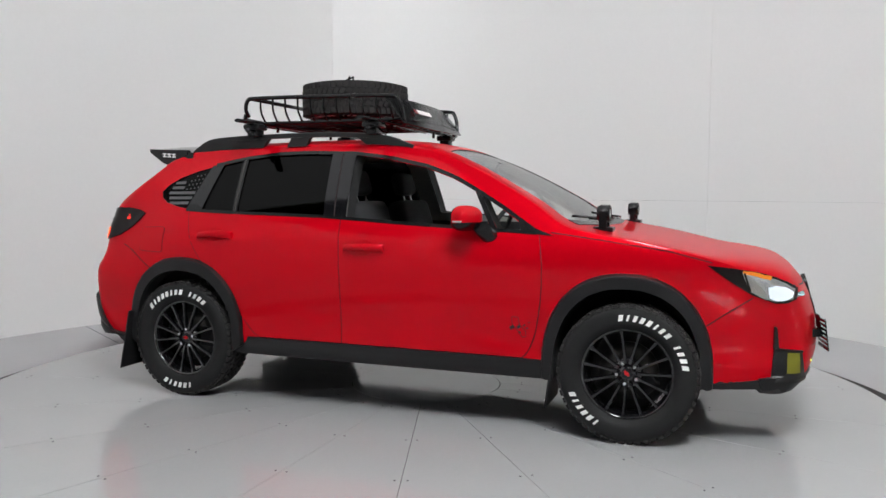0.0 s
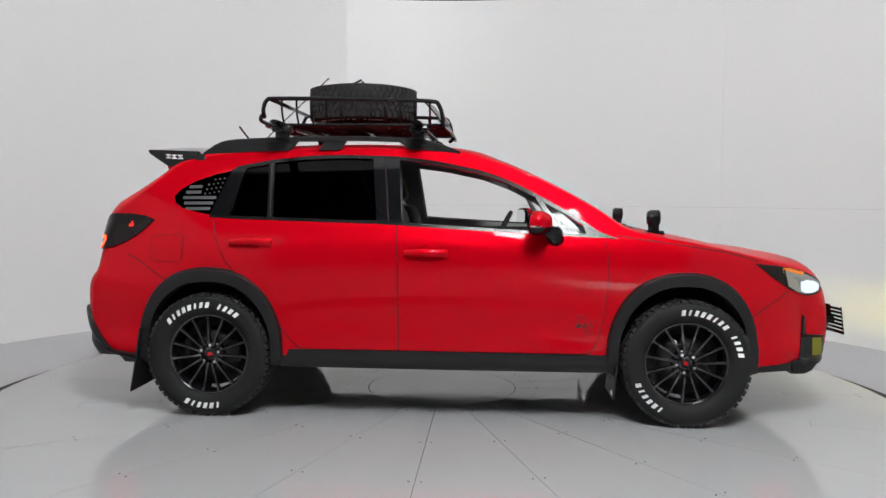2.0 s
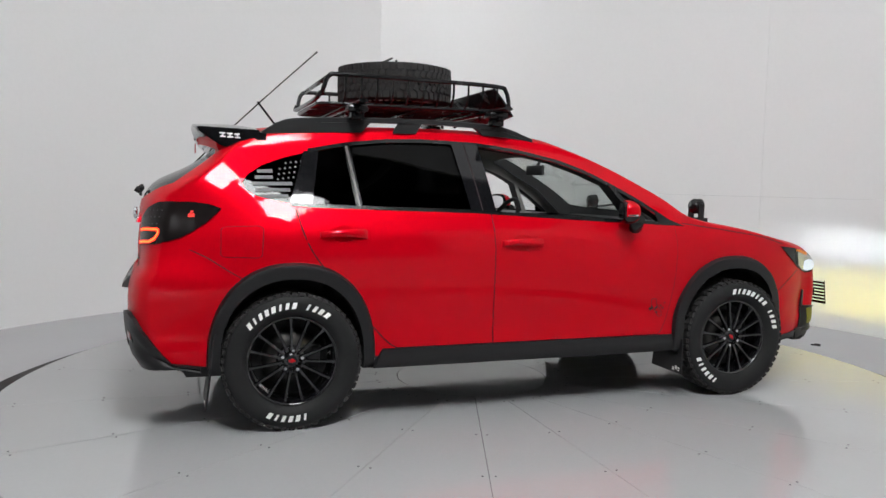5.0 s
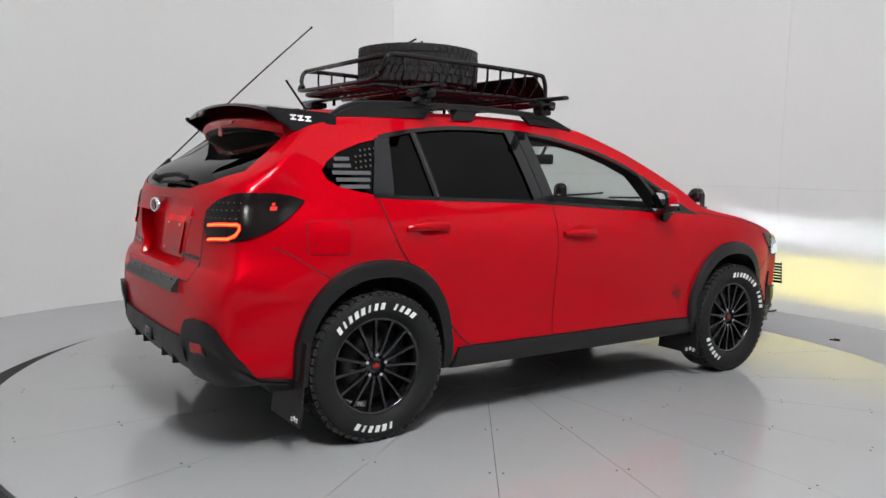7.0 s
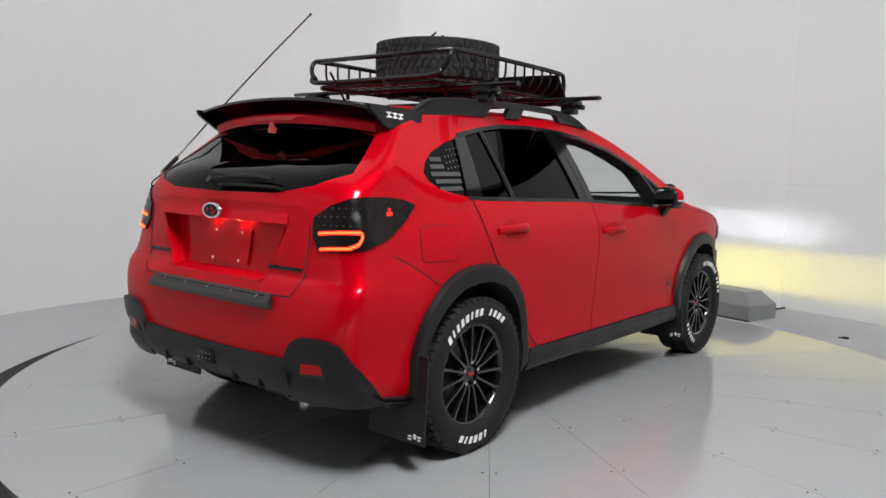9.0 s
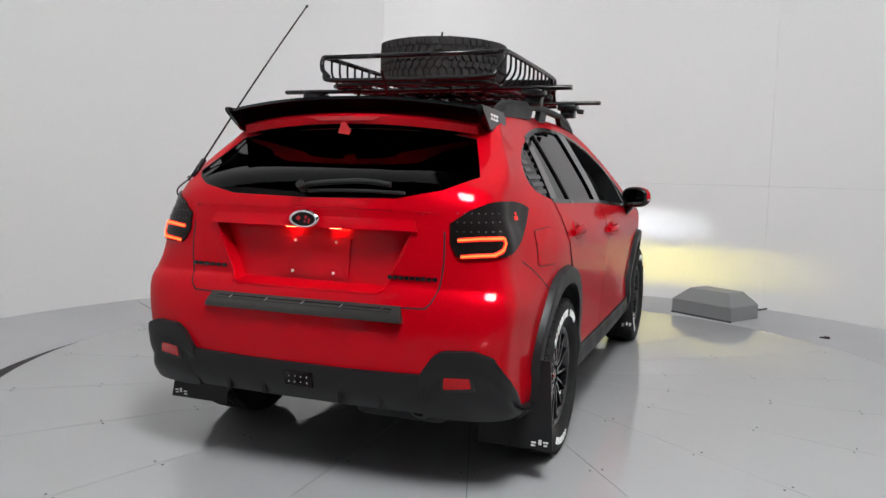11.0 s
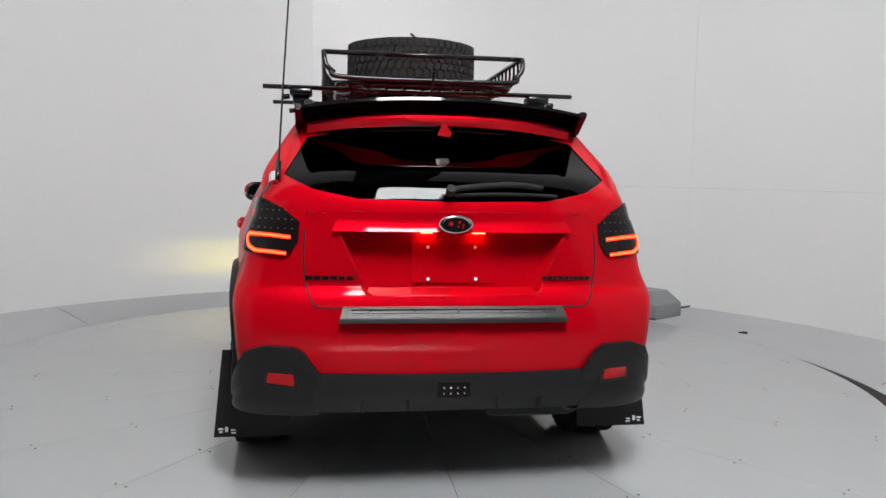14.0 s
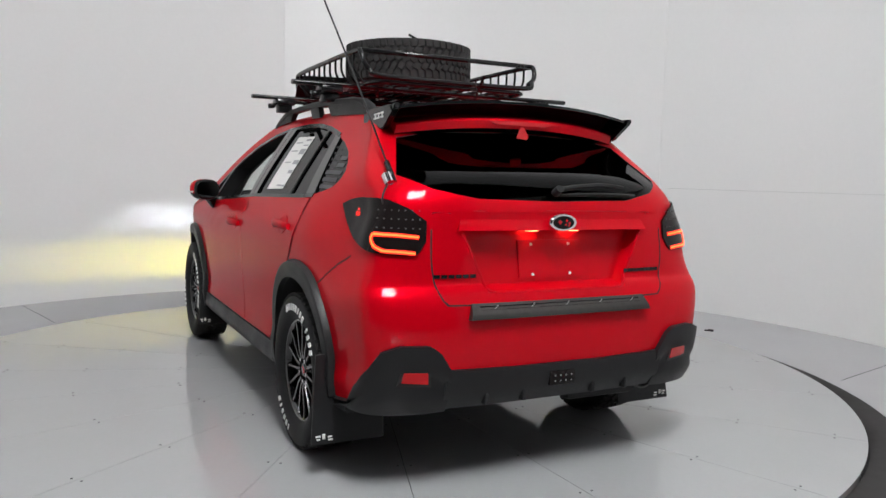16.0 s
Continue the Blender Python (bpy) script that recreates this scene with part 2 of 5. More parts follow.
def build_studio():
    wall = tagged(new("wall_round"), "curved white glossy studio wall of tall panels", "wall", kind="structure")
    joints = (-58, -9, 47.9, 104.7, 161.5, 191, 238)
    for a, b in zip(joints, joints[1:]):
        da = 0.015
        if 47 < b <= 104.8 or b < 50:
            wall_slab("panel", a + da, b - da, 0.0, 1.166, wall)
            wall_slab("panel", a + da, b - da, 1.1675, WH, wall)
        else:
            wall_slab("panel", a + da, b - da, 0.0, WH, wall, -0.004 if a == 104.7 else 0.0)
    # dark hall behind the camera and above
    bm = bmesh.new()
    cuboid(bm, -7.1, -7.0, -9.0, 7.0, -0.1, 6.0), cuboid(bm, 7.0, 7.1, -9.0, 7.0, -0.1, 6.0)
    cuboid(bm, -7.1, 7.1, -9.1, -9.0, -0.1, 6.0), cuboid(bm, -7.1, 7.1, 7.0, 7.1, -0.1, 6.0)
    tagged(link("wall_hall", bm, DULL, smooth=0), "dark plain walls of the surrounding hall", "wall", kind="structure")
    bm = bmesh.new()
    cuboid(bm, -7.1, 7.1, -9.1, 7.1, 6.0, 6.1)
    for x in (-4.5, -1.5, 1.5, 4.5):
        cuboid(bm, x - 0.08, x + 0.08, -9, 7, 5.6, 5.9)
    tagged(link("ceiling", bm, DULL, smooth=0), "dark hall ceiling with steel beams", "ceiling", kind="structure")
    bm = bmesh.new()
    cuboid(bm, -0.1, 0.1, 5.2, 5.4, 0.0, 6.0)
    tagged(link("column", bm, DULL, smooth=0), "dark steel column behind the studio wall", "column", kind="structure")
    # floor with a round opening
    bm = bmesh.new()
    inner, outer = [], []
    for k in range(144):
        a = 2 * math.pi * k / 144
        s = math.sin(a)
        w = 0.018 + 0.24 * max(0.0, 0.28 - s) ** 1.3
        inner.append(((2.80 + w) * math.cos(a), (2.80 + w) * s, 0))
        c = max(abs(math.cos(a)), abs(s))
        outer.append((9 * math.cos(a) / c, 9 * s / c, 0))
    grid_faces(bm, [outer, inner, [(x, y, -0.12) for x, y, z in inner]], True)
    tagged(link("floor", bm, FLOOR, smooth=60), "smooth grey epoxy studio floor", "floor", kind="structure")
    bm = bmesh.new()
    cuboid(bm, -9, 9, -9, 9, -0.2, -0.12)
    tagged(link("ground", bm, GROOVE, smooth=0), "dark pit floor below the turntable", "floor", kind="structure")
    bm = bmesh.new()
    lathe(bm, [(2.806, -0.12), (2.806, -0.012), (3.30, -0.012), (3.30, -0.12)], 144, Matrix.Rotation(math.pi / 2, 4, "X"))
    tagged(link("floor_ring", bm, RINGM, smooth=60), "dark worn steel ring round the turntable", "floor ring", kind="structure")
    bm = bmesh.new()
    for a, b in (((2.95, -0.30), (3.95, 0.42)), ((-2.52, 1.32), (-3.16, 2.16)), ((2.95, -0.9), (4.6, -2.1)), ((-3.0, -0.6), (-4.4, -0.9))):
        d = (Vector(b) - Vector(a)).normalized() * 0.003
        q = [bm.verts.new((x, y, 0.0012)) for x, y in ((a[0] - d.y, a[1] + d.x), (a[0] + d.y, a[1] - d.x), (b[0] + d.y, b[1] - d.x), (b[0] - d.y, b[1] + d.x))]
        bm.faces.new(q)
    tagged(link("floor_joint", bm, GROOVE, smooth=0), "thin dark joints in the grey floor", "floor joint", kind="structure")


def build_turntable():
    table = tagged(new("turntable"), "round grey steel turntable of wedge plates with screws", "turntable")
    bm = bmesh.new()
    disc(bm, (0, 0, -0.03), (0, 0, 1), 0.478, 0.06, 48)
    part("hub_plate", bm, TABLE, table, smooth=30)
    wedge = None
    for k in range(20):
        bm = bmesh.new()
        if wedge is None:
            for r0, r1 in ((0.482, 2.795),):
                arc_in = [(r0 * math.cos(radians(a)), r0 * math.sin(radians(a))) for a in np.linspace(0.15, 17.85, 5)]
                arc_out = [(r1 * math.cos(radians(a)), r1 * math.sin(radians(a))) for a in np.linspace(17.975, 0.025, 13)]
                poly = arc_in + arc_out
            prism(bm, poly, "z", -0.05, 0.0)
            wedge = part("floor_plate", bm, TABLE, table, smooth=20)
        else:
            bm.free()
            ob = new("floor_plate", wedge.data)
            ob.parent = table
            ob.rotation_euler[2] = radians(18 * k)
    screw = None
    for k in range(20):
        for r in (0.62, 1.2, 1.75, 2.2, 2.65):
            for da in (-0.028, 0.028):
                a = radians(18 * k) + da / r
                if screw is None:
                    bm = bmesh.new()
                    disc(bm, (0, 0, 0), (0, 0, 1), 0.005, 0.0024, 8)
                    screw = part("screw", bm, GROOVE, table, smooth=0)
                    ob = screw
                else:
                    ob = new("screw", screw.data)
                    ob.parent = table
                ob.location = (r * math.cos(a), r * math.sin(a), 0.0008)
    bm = bmesh.new()
    disc(bm, (0, 0, -0.08), (0, 0, 1), 2.79, 0.05, 96)
    part("frame", bm, GROOVE, table, smooth=30)
    return table


def lamp_panel(label, w, h, n, glow, m):
    """A hanging lamp: frame with a skirt, n diffusers side by side and two hangers."""
    top = tagged(new("ceiling_light"), label, "ceiling light", "studio lamp panels")
    bm = bmesh.new()
    cuboid(bm, -w, w, -h, h, 0.0, 0.08)
    for x0, x1, y0, y1 in ((-w, -w + 0.02, -h, h), (w - 0.02, w, -h, h), (-w + 0.02, w - 0.02, -h, -h + 0.02), (-w + 0.02, w - 0.02, h - 0.02, h)):
        cuboid(bm, x0, x1, y0, y1, -0.10, 0.0)
    part("frame", bm, LAMPFRAME, top, smooth=0)
    d = (2 * w - 0.06) / n
    for k in range(n):
        bm = bmesh.new()
        cuboid(bm, -w + 0.03 + d * k, -w + 0.02 + d * (k + 1), -h + 0.03, h - 0.03, -0.008, 0.004)
        part("diffuser", bm, glow, top, smooth=0)
    bm = bmesh.new()
    for u in (-0.7 * w, 0.7 * w):
        tube(bm, [(u, 0, 0.08), (u, 0, 0.6)], 0.008, 6)
    part("hanger", bm, LAMPFRAME, top)
    top.matrix_basis = m
    return top


def build_lamps():
    lamp_panel("bright white rectangular studio lamp under the ceiling", 0.65, 0.95, 3, PANEL, pose(0.60, -4.6, 5.25, 32))
    # Added out of view as broad fill; only the lamp above is known.
    lamp_panel("large dim white overhead panel added for broad fill light", 2.85, 2.4, 5, FILLPANEL, pose(-3.4, 0.3, 5.2))
    lamp_panel("large dim white overhead panel added for broad fill light", 2.85, 2.4, 5, FILLPANEL, pose(3.4, 0.3, 5.2))


def build_floor_box():
    box = tagged(new("drive_box"), "grey sheet-steel drive cover with sloped top beside the turntable", "drive cover")
    u, v = Vector((-0.61, 0.79, 0)), Vector((0.79, 0.61, 0))
    m = Matrix.Translation((2.11, 2.14, 0)) @ Matrix(((u.x, v.x, 0, 0), (u.y, v.y, 0, 0), (0, 0, 1, 0), (0, 0, 0, 1)))
    bm = bmesh.new()
    lo = [(-0.31, -0.13), (0.31, -0.13), (0.31, 0.27), (-0.31, 0.27)]
    hi = [(-0.20, -0.02), (0.20, -0.02), (0.20, 0.20), (-0.20, 0.20)]
    rings = [[(x, y, z) for x, y in q] for q, z in ((lo, 0.004), (lo, 0.13), (hi, 0.235))]
    vs = grid_faces(bm, rings, True)
    bm.faces.new(vs[0][::-1]), bm.faces.new(vs[-1])
    bmesh.ops.recalc_face_normals(bm, faces=bm.faces[:])
    bmesh.ops.bevel(bm, geom=bm.edges[:], offset=0.004, segments=1, affect="EDGES")
    part("cover", bm, BOXM, box, smooth=20)
    bm = bmesh.new()
    # Dark strip put along the foot for the shade of the clearance gap.
    cuboid(bm, -0.312, 0.312, -0.135, -0.12, 0.0, 0.016)
    part("clearance_shade", bm, GROOVE, box, smooth=0)
    box.matrix_basis = m
    bm = bmesh.new()
    tube(bm, spline([(2.40, 2.30, 0.03), (2.55, 2.43, 0.012), (2.72, 2.52, 0.010), (2.86, 2.66, 0.012)], 5), 0.009, 8)
    disc(bm, (2.87, 2.67, 0.02), (0.7, 0.7, 0), 0.02, 0.05, 10)
    tagged(link("power_cable", bm, INK), "short black power cable with plug on the floor", "cable")
    bm = bmesh.new()
    cuboid(bm, -0.03, 0.03, -0.008, 0.008, 0, 0.012, pose(2.75, 1.28, 0, 0, 0, -25), 0.003)
    cuboid(bm, 0.0, 0.045, -0.012, 0.004, 0.0, 0.02, pose(2.75, 1.28, 0, 0, 0, -40), 0.003)
    tagged(link("floor_clip", bm, INK), "small black clip lying on the grey floor", "clip")


build_studio()
table = build_turntable()
build_lamps()
build_floor_box()


# ---- the car ----
OX, OY = 0.058, 0.029       # place of the car's middle on the turntable
WHEEL_X, HUB_Z, TYRE_R = 1.3175, 0.345, 0.348

# side outline from the rear lower corner over the roof to the front lower corner: x, z, bulge towards the middle
OUTLINE = ((-1.84, 0.335, 0.205), (-1.90, 0.43, 0.190), (-1.925, 0.60, 0.180), (-1.925, 0.715, 0.168), (-1.905, 0.79, 0.148), (-1.89, 0.92, 0.165),
           (-1.86, 1.05, 0.192), (-1.852, 1.088, 0.188), (-1.812, 1.135, 0.172), (-1.742, 1.212, 0.128), (-1.65, 1.315, 0.085), (-1.52, 1.42, 0.08), (-1.33, 1.465, 0.075), (-0.79, 1.497, 0.06))
OUTLINE_FRONT = ((-0.33, 1.500, 0.06), (0.06, 1.480, 0.06), (0.26, 1.437, 0.047), (0.52, 1.337, 0.033), (0.815, 1.180, 0.030), (0.97, 1.075, 0.035),
                 (1.12, 1.030, 0.034), (1.40, 0.985, 0.028), (1.68, 0.920, 0.032), (1.85, 0.85, 0.088), (1.95, 0.765, 0.165), (1.985, 0.66, 0.198),
                 (2.00, 0.50, 0.206), (1.98, 0.36, 0.19), (1.93, 0.27, 0.165))
PLAN_X = (-2.1, -1.95, -1.85, -1.6, -1.2, -0.6, 0.0, 0.6, 1.0, 1.4, 1.7, 1.9, 2.0, 2.1)
PLAN_Y = (0.80, 0.834, 0.847, 0.860, 0.864, 0.868, 0.868, 0.865, 0.858, 0.845, 0.80, 0.735, 0.68, 0.60)
RISE_Z = (0.2, 0.30, 0.41, 0.47, 0.55, 0.70, 0.82, 0.93, 0.985, 1.06, 1.13, 1.25, 1.40, 1.50, 1.6)
RISE_Y = (-0.050, -0.036, -0.022, -0.033, -0.0255, -0.0110, -0.003, 0.0, -0.010, -0.042, -0.073, -0.140, -0.232, -0.300, -0.38)


def half_width(x, z):
    """The body's half width, smooth in plan and height."""
    def soft(v, xs, ys, d):
        return sum(np.interp(v + k * d, xs, ys) for k in (-1, -0.5, 0, 0.5, 1)) / 5
    tuck = 0.056 * np.interp(x, (-1.78, -1.40), (1, 0)) * soft(z, (0.76, 0.88, 1.10, 1.22), (0, 1, 1, 0), 0.04)
    return float(soft(x, PLAN_X, PLAN_Y, 0.12) + soft(z, RISE_Z, RISE_Y, 0.025) - tuck)


def body_shell():
    """The closed outer skin: underside, sides and the bulged top, as rings along the outline."""
    bm = bmesh.new()
    edge = spline(OUTLINE + OUTLINE_FRONT, 7)
    n = len(edge)
    rows = []
    for i, (x, z, b) in enumerate(edge):
        p, q = edge[max(i - 1, 0)], edge[min(i + 1, n - 1)]
        dx, dz = q[0] - p[0], q[1] - p[1]
        ln = math.hypot(dx, dz)
        nx, nz = -dz / ln, dx / ln
        if z < 0.80:
            k = min(1.0, (0.80 - z) / 0.25)
            nz *= 1 - k
            nx = math.copysign(math.sqrt(1 - nz * nz), x)
        u = i / (n - 1)
        bx, bz = -1.84 + (1.93 + 1.84) * u, 0.335 + (0.27 - 0.335) * u
        if 0 < i < n - 1:
            bz = 0.29
        ye = half_width(x, z)
        half = [(bx, 0.0, bz), (bx, half_width(bx, bz) * 0.5, bz)]
        for k in range(15):
            f = k / 14
            sx, sz = bx + (x - bx) * f, bz + (z - bz) * f
            half.append((sx, half_width(sx, sz), sz))
        pw = 2.6 + 1.05 * min(1.0, max(0.0, (0.95 - z) / 0.2))
        for k in range(1, 17):
            a = math.pi / 2 * k / 16
            h = math.sin(a) ** (2 / pw)
            half.append((x + nx * b * h, ye * max(math.cos(a), 0.0) ** (2 / pw), z + nz * b * h))
        half[-1] = (half[-1][0], 0.0, half[-1][2])
        rows.append([(a, -y, c) for a, y, c in half] + [(a, y, c) for a, y, c in half[-2:0:-1]])
    vs = grid_faces(bm, rows, True)
    bm.faces.new(vs[0]), bm.faces.new(vs[-1][::-1])
    bmesh.ops.remove_doubles(bm, verts=bm.verts[:], dist=0.0004)
    bmesh.ops.dissolve_degenerate(bm, dist=0.0003, edges=bm.edges[:])
    bmesh.ops.recalc_face_normals(bm, faces=bm.faces[:])
    return bm


skin = body_shell()
TREE = BVHTree.FromBMesh(skin)


def on_skin(kind, a, b):
    """The place and outward normal of the body at (x, z) from a side, (y, z) from the rear or front, (x, y) from above,
    or at (hundreds of degrees, z) round a rear corner, from the side towards the tail."""
    if kind in ("right_corner", "left_corner"):
        s = -1 if kind == "right_corner" else 1
        d = Vector((-math.sin(a * radians(100)), s * math.cos(a * radians(100)), 0))
        place, normal, _, _ = TREE.ray_cast(Vector((-1.62, s * 0.52, b)) + d * 2, -d)
        return place, normal if normal.dot(d) > 0 else -normal
    start, way = {"right": ((a, -3, b), (0, 1, 0)), "left": ((a, 3, b), (0, -1, 0)), "rear": ((-4, a, b), (1, 0, 0)),
                  "front": ((4, a, b), (-1, 0, 0)), "top": ((a, b, 4), (0, 0, -1))}[kind]
    place, normal, _, _ = TREE.ray_cast(Vector(start), Vector(way))
    if place is None:
        place, normal, _, _ = TREE.find_nearest(Vector((a, {"right": -0.85, "left": 0.85}.get(kind, 0), b)) if kind in ("right", "left") else Vector((-2.1 if kind == "rear" else 2.2, a, b)))
    if normal.dot(Vector(way)) > 0:
        normal = -normal
    return place, normal


def sheet(name, low, high, kind, mat, parent, off=0.004, thick=0.012, nu=24, nv=8, label="", bulge=None, smooth=35):
    """A panel that follows the body between two outlines; bulge(v) adds to its height across."""
    c0, c1 = even(low, nu), even(high, nu)
    front, back = [], []
    for i in range(nu + 1):
        fr, bk = [], []
        for j in range(nv + 1):
            v = j / nv
            q = c0[i] * (1 - v) + c1[i] * v
            place, normal = on_skin(kind, q[0], q[1])
            o = off + (bulge(v) if bulge else 0.0)
            fr.append(place + normal * o)
            bk.append(place + normal * (off - thick))
        front.append(fr), back.append(bk)
    bm = bmesh.new()
    a, b = grid_faces(bm, front), grid_faces(bm, back)
    rim_a = [r[0] for r in a] + a[-1][1:] + [r[-1] for r in a[-2::-1]] + a[0][-2:0:-1]
    rim_b = [r[0] for r in b] + b[-1][1:] + [r[-1] for r in b[-2::-1]] + b[0][-2:0:-1]
    for k in range(len(rim_a)):
        m = (k + 1) % len(rim_a)
        bm.faces.new((rim_a[k], rim_a[m], rim_b[m], rim_b[k]))
    bmesh.ops.remove_doubles(bm, verts=bm.verts[:], dist=0.0003)
    bmesh.ops.recalc_face_normals(bm, faces=bm.faces[:])
    return part(name, bm, mat, parent, label, smooth)


def strip(name, pts, kind, width, mat, parent, off=0.003, n=24, label="", thick=0.004):
    """A narrow band of even width along a line on the body."""
    p = even(pts, n)
    lo, hi = [], []
    for i in range(len(p)):
        d = p[min(i + 1, len(p) - 1)] - p[max(i - 1, 0)]
        d = d / (np.linalg.norm(d) + 1e-9)
        s = np.array((-d[1], d[0])) * width / 2
        lo.append(p[i] - s), hi.append(p[i] + s)
    return sheet(name, lo, hi, kind, mat, parent, off, thick, n, 1, label)


def grown(low, high, g):
    """Both outlines moved outward by g from their common middle."""
    lo, hi = np.array(even(low, 24)), np.array(even(high, 24))
    u = np.linspace(-1, 1, 25)[:, None]
    d = hi - lo
    d = d / (np.linalg.norm(d, axis=1)[:, None] + 1e-9)
    t = np.gradient((lo + hi) / 2, axis=0)
    t = t / (np.linalg.norm(t, axis=1)[:, None] + 1e-9)
    ends = np.where(abs(u) > 0.999, np.sign(u), 0) * t * g
    return [q for q in lo - d * g + ends], [q for q in hi + d * g + ends]


car = tagged(new("car"), "red compact crossover car with black cladding, roof rails and wheels", "car")
SIDES = (("right", -1), ("left", 1))

# window outlines in (x, z): lower and upper edge
BELT_Q = ((-1.552, 1.232), (-1.535, 1.195), (-1.49, 1.166), (-1.40, 1.143), (-1.322, 1.130))
TOP_Q = ((-1.552, 1.232), (-1.52, 1.272), (-1.45, 1.318), (-1.33, 1.362), (-1.232, 1.386))
BELT_A, TOP_A = ((-1.222, 1.121), (-0.985, 1.116)), ((-1.166, 1.396), (-1.02, 1.425))
BELT_R, TOP_R = ((-0.968, 1.115), (-0.372, 1.100)), ((-1.004, 1.428), (-0.82, 1.450), (-0.62, 1.458), (-0.412, 1.457))
BELT_F, TOP_F = ((-0.235, 1.091), (0.615, 1.044)), ((-0.275, 1.448), (-0.06, 1.420), (0.19, 1.368), (0.36, 1.308), (0.495, 1.245))
BELT_S, TOP_S = ((0.650, 1.043), (0.815, 1.034)), ((0.535, 1.222), (0.66, 1.150), (0.815, 1.046))
REAR_GLASS_LOW = ((0.64, 1.222), (0.53, 1.170), (0.36, 1.137), (0.0, 1.130), (-0.36, 1.137), (-0.53, 1.170), (-0.64, 1.222))
REAR_GLASS_HIGH = ((0.555, 1.375), (0.40, 1.405), (0.0, 1.42), (-0.40, 1.405), (-0.555, 1.375))
SHIELD_LOW = ((0.99, -0.66), (1.07, -0.40), (1.10, 0.0), (1.07, 0.40), (0.99, 0.66))
SHIELD_HIGH = ((0.27, -0.50), (0.24, -0.25), (0.23, 0.0), (0.24, 0.25), (0.27, 0.50))


def arch(cx, cz, w, h, z0, z1, p=2.25, n=40):
    """An arch outline from the rear foot to the front foot."""
    out = []
    for k in range(n + 1):
        a = math.pi * (1 - k / n)
        c, s = math.cos(a), math.sin(a)
        out.append((cx + w * math.copysign(abs(c) ** (2 / p), c), cz + h * abs(s) ** (2 / p)))
    return [(cx - w, z0)] + out + [(cx + w, z1)]


ARCH = {"rear": (arch(-1.312, 0.36, 0.352, 0.405, 0.30, 0.30), arch(-1.312, 0.36, 0.415, 0.482, 0.34, 0.34)),
        "front": (arch(1.302, 0.36, 0.352, 0.412, 0.28, 0.28), arch(1.302, 0.36, 0.415, 0.484, 0.30, 0.30))}


# number plate recess: its mouth outside the skin and its floor
NOOK = (((-2.143, 0.455, 1.016), (-2.143, 0.348, 0.752), (-2.143, -0.348, 0.752), (-2.143, -0.455, 1.016)),
        ((-1.972, 0.425, 1.014), (-2.006, 0.318, 0.803), (-2.006, -0.318, 0.803), (-1.972, -0.425, 1.014)))


